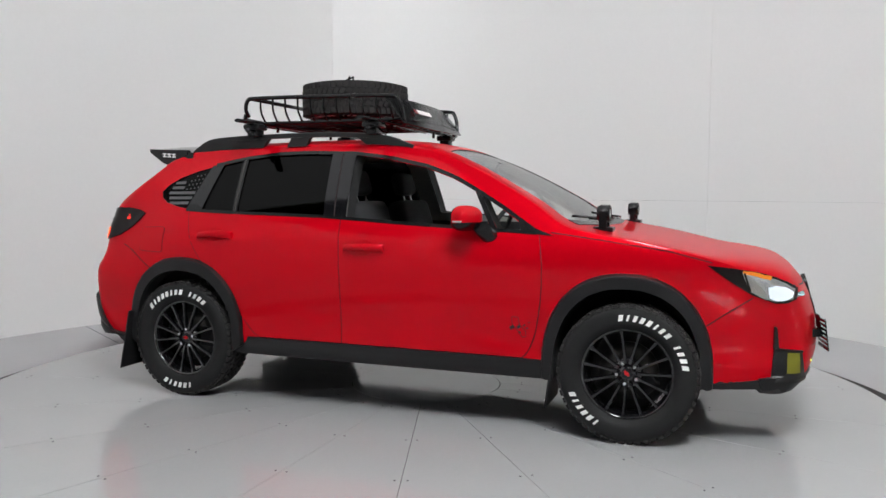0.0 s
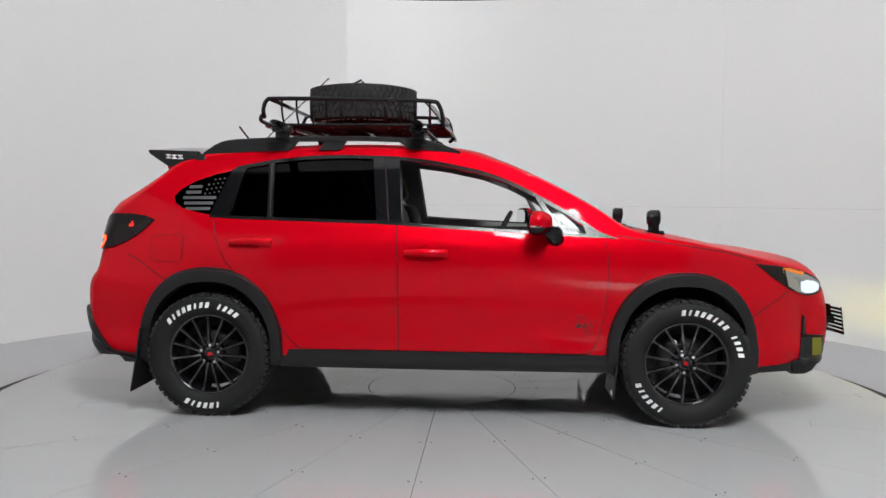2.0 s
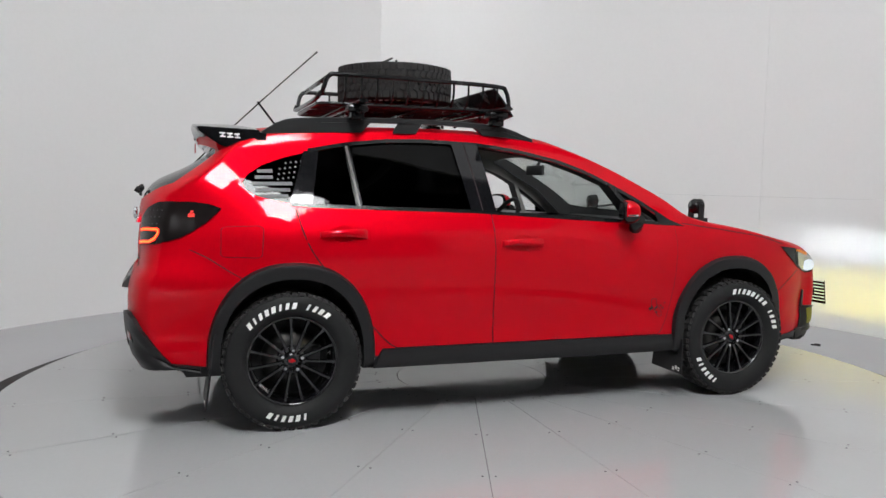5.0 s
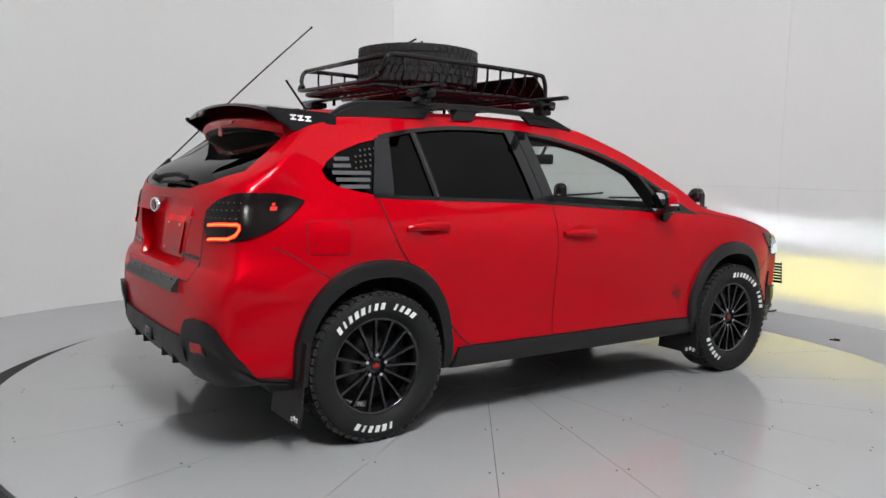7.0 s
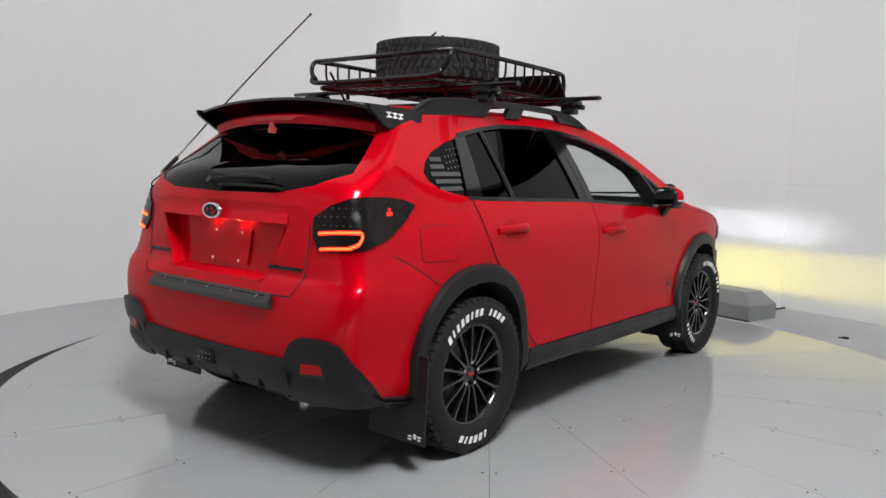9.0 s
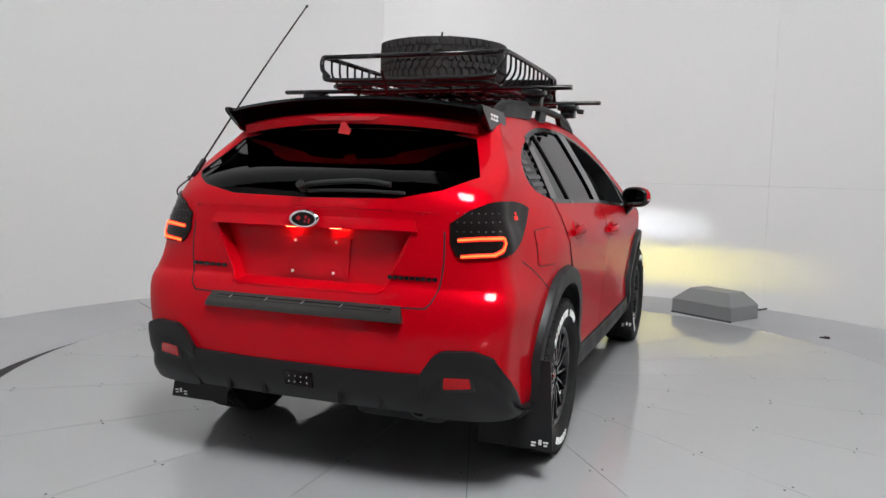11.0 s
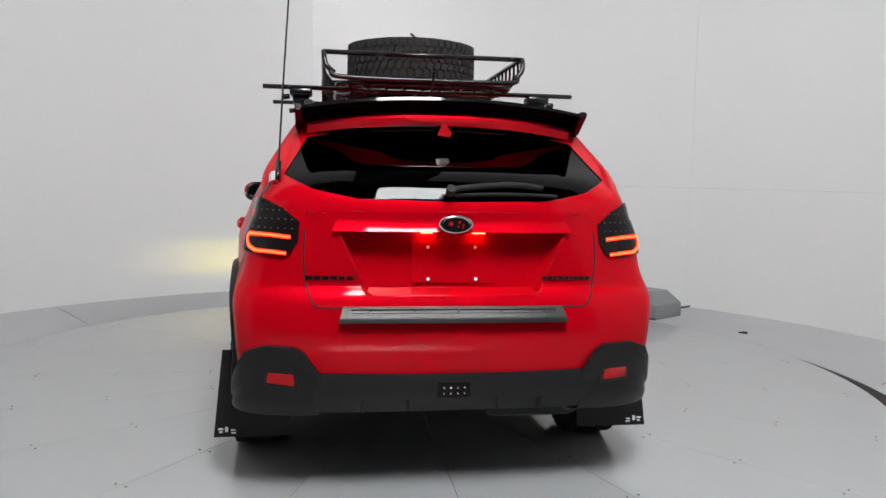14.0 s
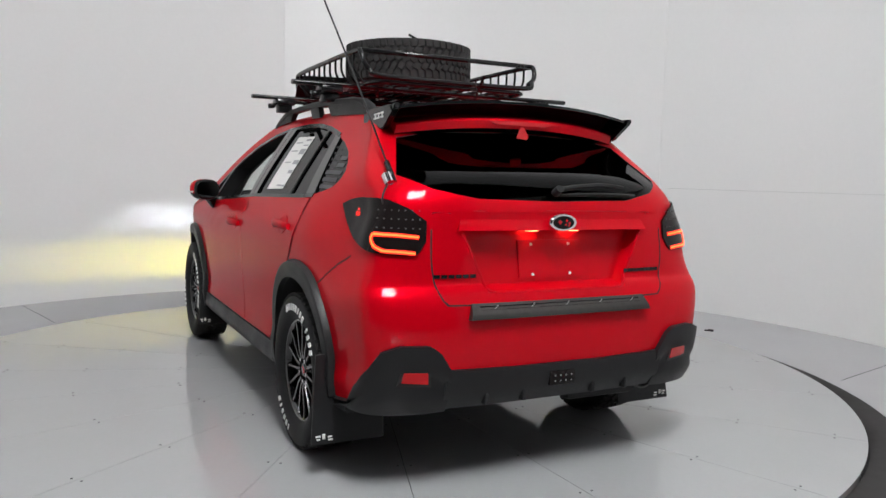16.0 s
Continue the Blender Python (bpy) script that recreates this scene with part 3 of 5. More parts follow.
def build_body():
    """Body shell with window openings, cabin, wheel wells and number plate recess cut out of it."""
    body = link("body", skin, [RED, DARK, TRIM], car, "glossy red painted body shell", smooth=50)
    cut = bmesh.new()
    # cabin
    ring = []
    for z, y, x0, x1 in ((0.50, 0.76, -1.70, 0.95), (1.03, 0.74, -1.76, 0.88), (1.20, 0.645, -1.58, 0.68), (1.40, 0.515, -1.38, 0.27), (1.46, 0.44, -1.30, 0.12)):
        ring.append([(x0, -y, z), (x1, -y, z), (x1, y, z), (x0, y, z)])
    vs = grid_faces(cut, ring, True)
    cut.faces.new(vs[0][::-1]), cut.faces.new(vs[-1])
    lining = [f for f in cut.faces if f.calc_center_median().z > 1.05]
    for lo, hi in ((BELT_Q, TOP_Q), (BELT_A, TOP_A), (BELT_R, TOP_R), (BELT_F, TOP_F), (BELT_S, TOP_S)):
        poly = list(lo) + [q for q in hi[::-1] if q not in lo]
        prism(cut, poly, "y", -1.2, -0.40), prism(cut, poly, "y", 0.40, 1.2)
    prism(cut, list(REAR_GLASS_LOW) + list(REAR_GLASS_HIGH[::-1]), "x", -2.4, -1.30)
    prism(cut, list(SHIELD_LOW) + list(SHIELD_HIGH[::-1]), "z", 1.03, 1.8)
    for k in ARCH:
        prism(cut, [(x, z if z > 0.35 else 0.1) for x, z in ARCH[k][0]], "y", -1.2, -0.42), prism(cut, [(x, z if z > 0.35 else 0.1) for x, z in ARCH[k][0]], "y", 0.42, 1.2)
    for f in cut.faces:
        f.material_index = 1
    for f in lining:
        f.material_index = 2
    nook = [[cut.verts.new(q) for q in ring] for ring in NOOK]
    for k in range(4):
        cut.faces.new((nook[0][k], nook[0][k - 3], nook[1][k - 3], nook[1][k]))
    cut.faces.new(nook[0][::-1]), cut.faces.new(nook[1])
    # Slots added in the unseen nose, to narrow the beams of the emitters.
    for s in (-1, 1):
        slot = set(cut.faces)
        cuboid(cut, 1.82, 2.6, s * 0.60 - 0.050, s * 0.60 + 0.050, 0.745, 0.767)
        cuboid(cut, 1.88, 2.6, s * 0.45 - 0.09, s * 0.45 + 0.09, 0.417, 0.433)
        for f in set(cut.faces) - slot:
            f.material_index = 1
    # each cutter is closed on its own; a union of touching solids is read with self-intersection on
    bmesh.ops.recalc_face_normals(cut, faces=cut.faces[:])
    cutter = link("cutter", cut, [RED, DARK, TRIM], smooth=0)
    mod = body.modifiers.new("openings", "BOOLEAN")
    mod.operation, mod.solver, mod.object, mod.use_self = "DIFFERENCE", "EXACT", cutter, True
    dg = bpy.context.evaluated_depsgraph_get()
    dg.update()
    me = bpy.data.meshes.new_from_object(body.evaluated_get(dg))
    old = body.data
    body.modifiers.clear()
    body.data = me
    bm = bmesh.new()
    bm.from_mesh(me)
    for f in bm.faces:
        f.smooth = True
        if (f.normal.z < -0.6 and f.calc_center_median().z < 0.42) or f.calc_center_median().z < 0.325:
            f.material_index = 1
    for e in bm.edges:
        e.smooth = not (len(e.link_faces) == 2 and e.calc_face_angle(0) > radians(32))
    bm.to_mesh(me)
    bm.free()
    bpy.data.objects.remove(cutter)
    bpy.data.meshes.remove(old)
    return body


body = build_body()


def build_windows():
    for kind, s in SIDES:
        for lo, hi, mat, name in ((BELT_Q, TOP_Q, TINT, "quarter_window"), (BELT_A, TOP_A, TINT, "rear_vent_window"), (BELT_R, TOP_R, TINT, "rear_side_window"),
                                  (BELT_S, TOP_S, CLEAR, "mirror_corner_window")):
            g0, g1 = grown(lo, hi, 0.004)
            sheet(name, g0, g1, kind, mat, car, -0.006, 0.003, 16, 8, "dark tinted glass" if mat is TINT else "clear glass").visible_shadow = False
        # black pillars and trims
        sheet("pillar_trim", [(-1.325, 1.130), (-1.216, 1.122)], [(-1.238, 1.392), (-1.158, 1.404)], kind, PIANO, car, 0.003, 0.012, 4, 10, "satin black pillar")
        sheet("pillar_trim", [(-0.375, 1.101), (-0.312, 1.097)], [(-0.425, 1.462), (-0.358, 1.460)], kind, PIANO, car, 0.005, 0.012, 4, 10, "satin black pillar")
        sheet("pillar_trim", [(-0.304, 1.096), (-0.232, 1.092)], [(-0.350, 1.460), (-0.272, 1.452)], kind, PIANO, car, 0.005, 0.012, 4, 10, "satin black pillar")
        strip("pillar_trim", [(-0.308, 1.096), (-0.354, 1.460)], kind, 0.022, SEAM, car, 0.0025, 8)
        strip("pillar_trim", [(-0.976, 1.112), (-1.012, 1.434)], kind, 0.034, SATIN, car, 0.002, 8)
        strip("divider_bar", [(-0.976, 1.114), (-1.012, 1.430)], kind, 0.012, STEEL, car, 0.004, 8)
        strip("divider_bar", [(0.635, 1.040), (0.512, 1.240)], kind, 0.026, SATIN, car, 0.004, 8)
        strip("window_trim", [(-1.215, 1.397), (-1.01, 1.437), (-0.80, 1.461), (-0.60, 1.468), (-0.28, 1.459), (-0.05, 1.431), (0.20, 1.378), (0.37, 1.317), (0.52, 1.240), (0.68, 1.150), (0.86, 1.034)],
              kind, 0.019, SATIN, car, 0.004, 40)
        strip("belt_trim", [(-1.322, 1.124), (-1.2, 1.116), (-0.35, 1.094), (0.2, 1.062), (0.86, 1.030)], kind, 0.017, SATIN, car, 0.006, 30)
        sheet("corner_trim", [(0.775, 1.032), (0.945, 1.018)], [(0.755, 1.092), (0.80, 1.070)], kind, SATIN, car, 0.005, 0.01, 8, 4)
        # flag decal on the quarter window
        for k in range(5):
            z = 1.165 + 0.031 * k
            x0 = -1.50 + 0.012 * abs(k - 2)
            strip("decal_stripe", [(x0, z), (-1.33 + 0.012 * k if k < 3 else -1.40, z + 0.002)], kind, 0.017, DECAL, car, -0.003, 6, thick=0.001)
        for r in range(4):
            for c in range(5):
                x, z = -1.375 + 0.026 * c + 0.006 * r, 1.250 + 0.026 * r + 0.004 * c
                if r == 0 or x > -1.41 + 0.02 * r:
                    strip("decal_star", [(x - 0.004, z), (x + 0.004, z)], kind, 0.008, DECAL, car, -0.003, 2, thick=0.001)
    sheet("rear_window", REAR_GLASS_LOW, REAR_GLASS_HIGH, "rear", TINT, car, -0.004, 0.003, 24, 10, "dark tinted rear window").visible_shadow = False
    sheet("windscreen", SHIELD_LOW, SHIELD_HIGH, "top", SHIELD, car, -0.004, 0.003, 20, 14, "clear windscreen").visible_shadow = False
    # stickers on the left rear window: a price sheet with unreadable print
    sheet("window_paper", [(-0.80, 1.142), (-0.52, 1.135)], [(-0.83, 1.405), (-0.55, 1.412)], "left", PAPER, car, -0.002, 0.001, 6, 6, "white printed paper sheet")
    for k, (u, v, w, h) in enumerate(((0.2, 0.92, 0.3, 0.03), (0.2, 0.82, 0.26, 0.02), (0.2, 0.70, 0.3, 0.10), (0.2, 0.5, 0.3, 0.08), (0.2, 0.32, 0.24, 0.06), (0.7, 0.88, 0.4, 0.02), (0.7, 0.72, 0.4, 0.02), (0.7, 0.5, 0.36, 0.02), (0.3, 0.06, 0.5, 0.03))):
        x, z = -0.83 + 0.28 * u, 1.14 + 0.27 * v
        strip("print_bar", [(x - 0.14 * w, z), (x + 0.14 * w, z)], "left", 0.27 * h, PRINT, car, 0.0, 2, thick=0.001)


REAR_EDGE = spline(((-1.302, 1.116), (-1.262, 0.98), (-1.205, 0.868), (-1.062, 0.692), (-0.93, 0.53), (-0.835, 0.425), (-0.785, 0.392)), 6)
MID_EDGE = ((-0.262, 1.088), (-0.252, 0.90), (-0.247, 0.392))
FRONT_EDGE = spline(((0.872, 1.022), (0.888, 0.90), (0.886, 0.72), (0.858, 0.53), (0.822, 0.43), (0.79, 0.392)), 6)


def side_by(edge, d):
    return [(x + d, z) for x, z in edge]


def build_doors():
    for kind, s in SIDES:
        for name, a, b, hx in (("rear_door", side_by(REAR_EDGE, 0.004), side_by(MID_EDGE, -0.003), -1.068), ("front_door", side_by(MID_EDGE, 0.003), side_by(FRONT_EDGE, -0.003), -0.097)):
            g0, g1 = side_by(a, -0.0045), side_by(b, 0.0045)
            sheet("gap", [(x, z - 0.0045) for x, z in g0], [(x, z - 0.0045) for x, z in g1], kind, SEAM, car, 0.0012, 0.004, 24, 20)
            door = sheet(name, a, b, kind, RED, car, 0.0045, 0.004, 30, 30, "red painted door panel")
            hz = 0.976 if "rear" in name else 0.930
            # handle: a bowed bar on two feet over a shallow cup
            bm = bmesh.new()
            line = []
            for k in range(13):
                u = k / 12
                place, normal = on_skin(kind, hx - 0.118 + 0.236 * u, hz + 0.003 * math.sin(u * 3))
                line.append(place + normal * (0.012 + 0.024 * math.sin(math.pi * u) ** 0.6))
            rows = []
            for k, q in enumerate(line):
                w = 0.016 + 0.007 * (k / 12)
                rows.append([q + Vector((0, s * 0.010 * c, w * d)) for c, d in ((1, 0.5), (1, -0.5), (0, -1), (-1, -0.6), (-1, 0.6), (0, 1))])
            vs = grid_faces(bm, rows, True)
            bm.faces.new(vs[0][::-1]), bm.faces.new(vs[-1])
            bmesh.ops.recalc_face_normals(bm, faces=bm.faces[:])
            part("door_handle", bm, RED, door, "red bow handle", 60)
            oval = [(hx + 0.062 * math.cos(a), hz + 0.004 + 0.042 * math.sin(a)) for a in np.linspace(math.pi, 2 * math.pi, 13)]
            oval2 = [(hx + 0.062 * math.cos(a), hz + 0.004 + 0.042 * math.sin(a)) for a in np.linspace(math.pi, 0, 13)]
            sheet("handle_cup", oval, oval2, kind, RED, door, 0.0065, 0.003, 12, 6, bulge=lambda v: 0.002 - 0.0035 * math.sin(math.pi * v))
        f0, f1 = [(-1.655, 0.885), (-1.645, 0.872), (-1.478, 0.868), (-1.466, 0.880)], [(-1.652, 1.000), (-1.640, 1.012), (-1.472, 1.018), (-1.458, 1.005)]
        if s < 0:
            g0, g1 = grown(f0, f1, 0.0035)
            sheet("gap", g0, g1, kind, SEAM, car, 0.0012, 0.004, 14, 8)
            sheet("fuel_flap", f0, f1, kind, RED, car, 0.0035, 0.004, 14, 10, "red fuel filler flap")
        strip("gap", [(-1.80, 0.905), (-1.72, 0.868), (-1.60, 0.79), (-1.545, 0.76)], kind, 0.005, SEAM, car, 0.0015, 12)
        strip("gap", [(1.885, 0.738), (1.78, 0.67), (1.66, 0.585)], kind, 0.005, SEAM, car, 0.0015, 12)
        strip("gap", [(0.93, 1.035), (1.20, 1.000), (1.50, 0.957), (1.70, 0.906)], kind, 0.005, SEAM, car, 0.0015, 20)
        # wheel arch flares
        for k in ARCH:
            lo, hi = ARCH[k]
            sheet("arch_flare", lo, hi, kind, CLAD, car, 0.004, 0.06, 64, 8, "textured black wheel arch flare", bulge=lambda v: 0.026 * min(1.0, 6 * (1 - v)) ** 0.5, smooth=45)
        sheet("sill_cladding", [(-0.915, 0.270), (0.915, 0.270)], [(-0.86, 0.388), (0.90, 0.386)], kind, CLAD, car, 0.012, 0.04, 40, 6, "textured black sill cladding",
              bulge=lambda v: 0.014 * math.sin(math.pi * min(1, v * 1.2)))
        # bumper lower edges
        sheet("lower_trim", [(-1.86, 0.300), (-1.64, 0.294)], [(-1.86, 0.345), (-1.655, 0.338)], kind, CLAD, car, 0.006, 0.02, 10, 3)
        sheet("lower_trim", [(1.66, 0.278), (1.905, 0.280)], [(1.66, 0.312), (1.925, 0.338)], kind, CLAD, car, 0.008, 0.02, 14, 3)
        # tail lamp, wrapped round the corner
        turn = kind + "_corner"
        y = lambda v: v * s
        lamp = sheet("tail_lamp", [(0.07, 1.098), (0.22, 1.030), (0.38, 0.968), (0.52, 0.932), (0.64, 0.923), (0.765, 0.921), (0.815, 0.975)],
                     [(0.07, 1.100), (0.20, 1.120), (0.35, 1.130), (0.48, 1.132), (0.60, 1.126), (0.72, 1.098), (0.82, 1.050)], turn, SMOKE, car, 0.010, 0.02, 28, 10, "smoked dark tail lamp")
        for pts, w in (([(0.54, 0.998), (0.66, 0.997), (0.775, 0.990)], 0.016), ([(0.535, 0.998), (0.525, 0.980), (0.545, 0.952), (0.59, 0.938)], 0.016), ([(0.58, 0.938), (0.68, 0.935), (0.755, 0.930)], 0.015)):
            strip("light_bar", pts, turn, w, LENSED, lamp, 0.0125, 10, "glowing red light bar", 0.004)
            strip("light_core", pts, turn, w * 0.42, LENSCORE, lamp, 0.0145, 10, "bright orange-red light core", 0.003)
        strip("side_light", [(0.335, 1.066), (0.385, 1.065)], turn, 0.016, LENSDIM, lamp, 0.0125, 4, "glowing red side light", 0.004)
        strip("side_light", [(0.350, 1.083), (0.372, 1.083)], turn, 0.010, LENSDIM, lamp, 0.0125, 4, "glowing red side light", 0.004)
        for r in range(3):
            for c in range(7):
                strip("light_point", [(0.55 + 0.038 * c, 1.022 + 0.033 * r), (0.558 + 0.038 * c, 1.022 + 0.033 * r)], turn, 0.004, DECAL, lamp, 0.0125, 1, thick=0.002)
        # headlamp
        h_lo = [(1.675, 0.893), (1.78, 0.818), (1.88, 0.752), (1.98, 0.712), (2.04, 0.715), (2.078, 0.735)]
        h_hi = [(1.675, 0.893), (1.80, 0.880), (1.90, 0.862), (1.98, 0.838), (2.04, 0.812), (2.082, 0.785)]
        head = sheet("headlamp", h_lo, h_hi, kind, SMOKE, car, 0.006, 0.02, 24, 8, "clear headlamp with dark inner edge")
        sheet("lens", [(1.865, 0.772), (1.93, 0.735), (1.99, 0.720), (2.06, 0.735)], [(1.83, 0.862), (1.92, 0.846), (2.00, 0.820), (2.066, 0.782)], kind, LENSGREY, head, 0.010, 0.01, 14, 8, "grey mirrored reflector behind clear lens")
        sheet("projector_lens", [(1.955, 0.738), (1.99, 0.727), (2.03, 0.730), (2.056, 0.745)], [(1.950, 0.792), (1.99, 0.800), (2.03, 0.790), (2.058, 0.768)], kind, HEADLENS, head, 0.0125, 0.008, 12, 6, "bright white lens")
        strip("turn_signal", [(1.835, 0.864), (1.90, 0.850), (1.96, 0.832)], kind, 0.014, AMBER, head, 0.012, 8, "amber strip", 0.004)
        strip("lens_divider", [(1.84, 0.860), (1.868, 0.772)], kind, 0.008, SMOKE, head, 0.0125, 6, "", 0.004)
        bx = on_skin("front", y(0.60), 0.755)[0].x - 0.14
        bm = bmesh.new()
        cuboid(bm, bx - 0.012, bx, y(0.60) - 0.028, y(0.60) + 0.028, 0.749, 0.763)
        part("projector", bm, HEADGLOW, head, "bright white lamp", 0)
        # fog lamp bezel; its emitter sits in an added slot in the bumper
        pod = sheet("fog_bezel", [(1.975, 0.322), (2.130, 0.338)], [(1.988, 0.492), (2.112, 0.486)], kind, CLAD, car, 0.010, 0.02, 12, 10, "black fog lamp bezel",
                    bulge=lambda v: 0.006 if v < 0.14 or v > 0.93 else -0.004)
        sheet("bezel_fin", [(1.984, 0.488), (2.012, 0.490)], [(1.984, 0.598), (2.000, 0.594)], kind, CLAD, pod, 0.012, 0.02, 4, 8, "black upright bezel edge")
        sheet("fog_lens", [(2.048, 0.374), (2.104, 0.378)], [(2.050, 0.472), (2.100, 0.472)], kind, FOGLENS, pod, 0.009, 0.01, 6, 6, "yellow fog lamp lens")
        fx = on_skin("front", y(0.45), 0.43)[0].x - 0.06
        bm = bmesh.new()
        cuboid(bm, fx - 0.012, fx, y(0.45) - 0.04, y(0.45) + 0.04, 0.426, 0.430)
        part("fog_projector", bm, FOGGLOW, pod, "bright yellow lamp", 0)
        # rear bumper corner pods with reflectors
        pod = sheet("bumper_pod", [(0.925, 0.340), (0.82, 0.335), (0.65, 0.335), (0.48, 0.340), (0.36, 0.332), (0.24, 0.312)], [(0.925, 0.497), (0.865, 0.570), (0.82, 0.595), (0.68, 0.600), (0.60, 0.575), (0.50, 0.45), (0.42, 0.360), (0.24, 0.342)],
                    turn, CLAD, car, 0.022, 0.034, 36, 10, "textured black bumper corner", bulge=lambda v: -0.014 * math.exp(-((v - 0.5) / 0.15) ** 2))
        # Black sheet laid round the reflector for the shade of its recess.
        sheet("recess_shade", [(0.672, 0.450), (0.830, 0.440)], [(0.690, 0.512), (0.822, 0.508)], turn, INK, pod, 0.0138, 0.006, 8, 3)
        sheet("reflector", [(0.69, 0.462), (0.815, 0.452)], [(0.70, 0.500), (0.81, 0.496)], turn, REDLENS, pod, 0.016, 0.01, 8, 3, "red reflector")
    # front lower lip, grille and emblem
    sheet("front_lip", [(-0.67, 0.284), (0.67, 0.284)], [(-0.685, 0.345), (-0.60, 0.362), (0.60, 0.362), (0.685, 0.345)], "front", CLAD, car, 0.010, 0.03, 40, 4, "black lower lip")
    sheet("grille", [(-0.36, 0.62), (0.36, 0.62)], [(-0.42, 0.72), (0.42, 0.72)], "front", SATIN, car, 0.006, 0.02, 20, 4, "black grille")
    disc_b = bmesh.new()
    gx = on_skin("front", 0, 0.74)[0].x
    disc(disc_b, (gx + 0.008, 0, 0.745), (1, 0, 0.3), 0.055, 0.02, 24)
    part("emblem", disc_b, SATIN, car, "dark oval emblem")
    strip("gap", [(y0, z0) for y0, z0 in ((-0.70, 0.80), (-0.5, 0.795), (0.0, 0.80), (0.5, 0.795), (0.70, 0.80))], "front", 0.006, SEAM, car, 0.0015, 20)


def build_tail():
    strip("gap", spline(((0.556, 1.02), (0.560, 0.90), (0.545, 0.80), (0.518, 0.748), (0.46, 0.738), (0, 0.735), (-0.46, 0.738), (-0.518, 0.748), (-0.545, 0.80), (-0.560, 0.90), (-0.556, 1.02)), 4),
          "rear", 0.006, SEAM, car, 0.0015, 60)
    sheet("lower_bumper", [(0.52, 0.342), (0.2, 0.340), (-0.2, 0.340), (-0.52, 0.342)], [(0.52, 0.498), (0.2, 0.490), (-0.2, 0.490), (-0.52, 0.498)], "rear", CLAD, car, 0.012, 0.03, 30, 6, "textured black lower bumper",
          bulge=lambda v: 0.010 * math.sin(math.pi * v))
    for yy in (-0.34, -0.17, 0.17, 0.34):
        q = on_skin("rear", yy, 0.40)[0]
        bm = bmesh.new()
        cuboid(bm, q.x - 0.020, q.x + 0.10, yy - 0.009, yy + 0.009, 0.345, 0.395, None, 0.006)
        part("diffuser_fin", bm, CLAD, car)
    step = sheet("step_plate", [(0.430, 0.682), (-0.430, 0.682)], [(0.415, 0.742), (-0.415, 0.742)], "rear", STEP, car, 0.005, 0.03, 40, 9, "scuffed metal bumper step plate", bulge=lambda v: 0.026 * min(1.0, (1 - v) / 0.72))
    for z0 in (0.716, 0.729):
        strip("rib", [(0.385, z0), (-0.385, z0)], "rear", 0.0035, SATIN, step, 0.0205 if z0 < 0.72 else 0.0145, 24, thick=0.010)
    for k in range(5):
        yy = 0.33 - 0.165 * k
        strip("rib", [(yy, 0.714), (yy - 0.022, 0.732)], "rear", 0.004, LENSGREY, step, 0.0185, 6, thick=0.010)
    # rear fog lamp
    q = on_skin("rear", 0, 0.43)[0]
    bm = bmesh.new()
    cuboid(bm, q.x - 0.028, q.x, -0.062, 0.062, 0.398, 0.458, None, 0.006)
    fog = part("rear_fog_lamp", bm, SMOKE, car, "dark rear fog lamp")
    for r in range(2):
        for c in range(4):
            bm = bmesh.new()
            disc(bm, (q.x - 0.029, -0.039 + 0.026 * c, 0.417 + 0.022 * r), (1, 0, 0), 0.0036, 0.004, 8)
            part("light_point", bm, LENSGREY, fog)
    # garnish bar, emblem, plate panel with screws
    sheet("garnish_bar", [(0.455, 1.017), (-0.455, 1.017)], [(0.44, 1.060), (-0.44, 1.060)], "rear", RED, car, 0.002, 0.02, 24, 8, "red garnish bar", bulge=lambda v: 0.016 * (1 - v) ** 1.3)
    q = on_skin("rear", 0, 1.048)[0]
    bm = bmesh.new()
    lathe(bm, [(0.0, 0.012), (0.050, 0.012), (0.058, 0.016), (0.066, 0.010), (0.066, 0.0)], 40, Matrix.Translation((q.x - 0.022, 0, 1.048)) @ Matrix.Rotation(radians(90), 4, "Z") @ Matrix.Diagonal((1, 1, 0.52, 1)))
    badge = part("emblem", bm, CHROME, car, "chrome-rimmed oval emblem")
    bm = bmesh.new()
    lathe(bm, [(0.0, 0.0145), (0.050, 0.0135)], 40, Matrix.Translation((q.x - 0.022, 0, 1.048)) @ Matrix.Rotation(radians(90), 4, "Z") @ Matrix.Diagonal((1, 1, 0.52, 1)))
    part("emblem_face", bm, SMOKE, badge)
    for yy, zz, r in ((0.020, 1.051, 0.010), (-0.012, 1.056, 0.006), (-0.026, 1.046, 0.006), (-0.008, 1.040, 0.005), (-0.024, 1.036, 0.005)):
        bm = bmesh.new()
        disc(bm, (q.x - 0.0375, yy, zz), (1, 0, 0), r, 0.003, 4)
        part("emblem_star", bm, REDLENS, badge)
    bm = bmesh.new()
    prism(bm, [(-2.0128, 0.822), (-1.9852, 0.972), (-1.976, 0.972), (-2.004, 0.822)], "y", -0.155, 0.155)
    plate = part("plate_panel", bm, RED, car, "red blank number plate panel")
    # rounded edge round the recess
    def mouth(k, u):
        a = Vector(NOOK[0][k]).lerp(Vector(NOOK[0][(k + 1) % 4]), u)
        b = Vector(NOOK[1][k]).lerp(Vector(NOOK[1][(k + 1) % 4]), u)
        lo, hi = 0.0, 1.0
        for _ in range(14):
            f = (lo + hi) / 2
            q = a.lerp(b, f)
            if q.x < on_skin("rear", q.y, q.z)[0].x:
                lo = f
            else:
                hi = f
        return a.lerp(b, f)
    bm = bmesh.new()
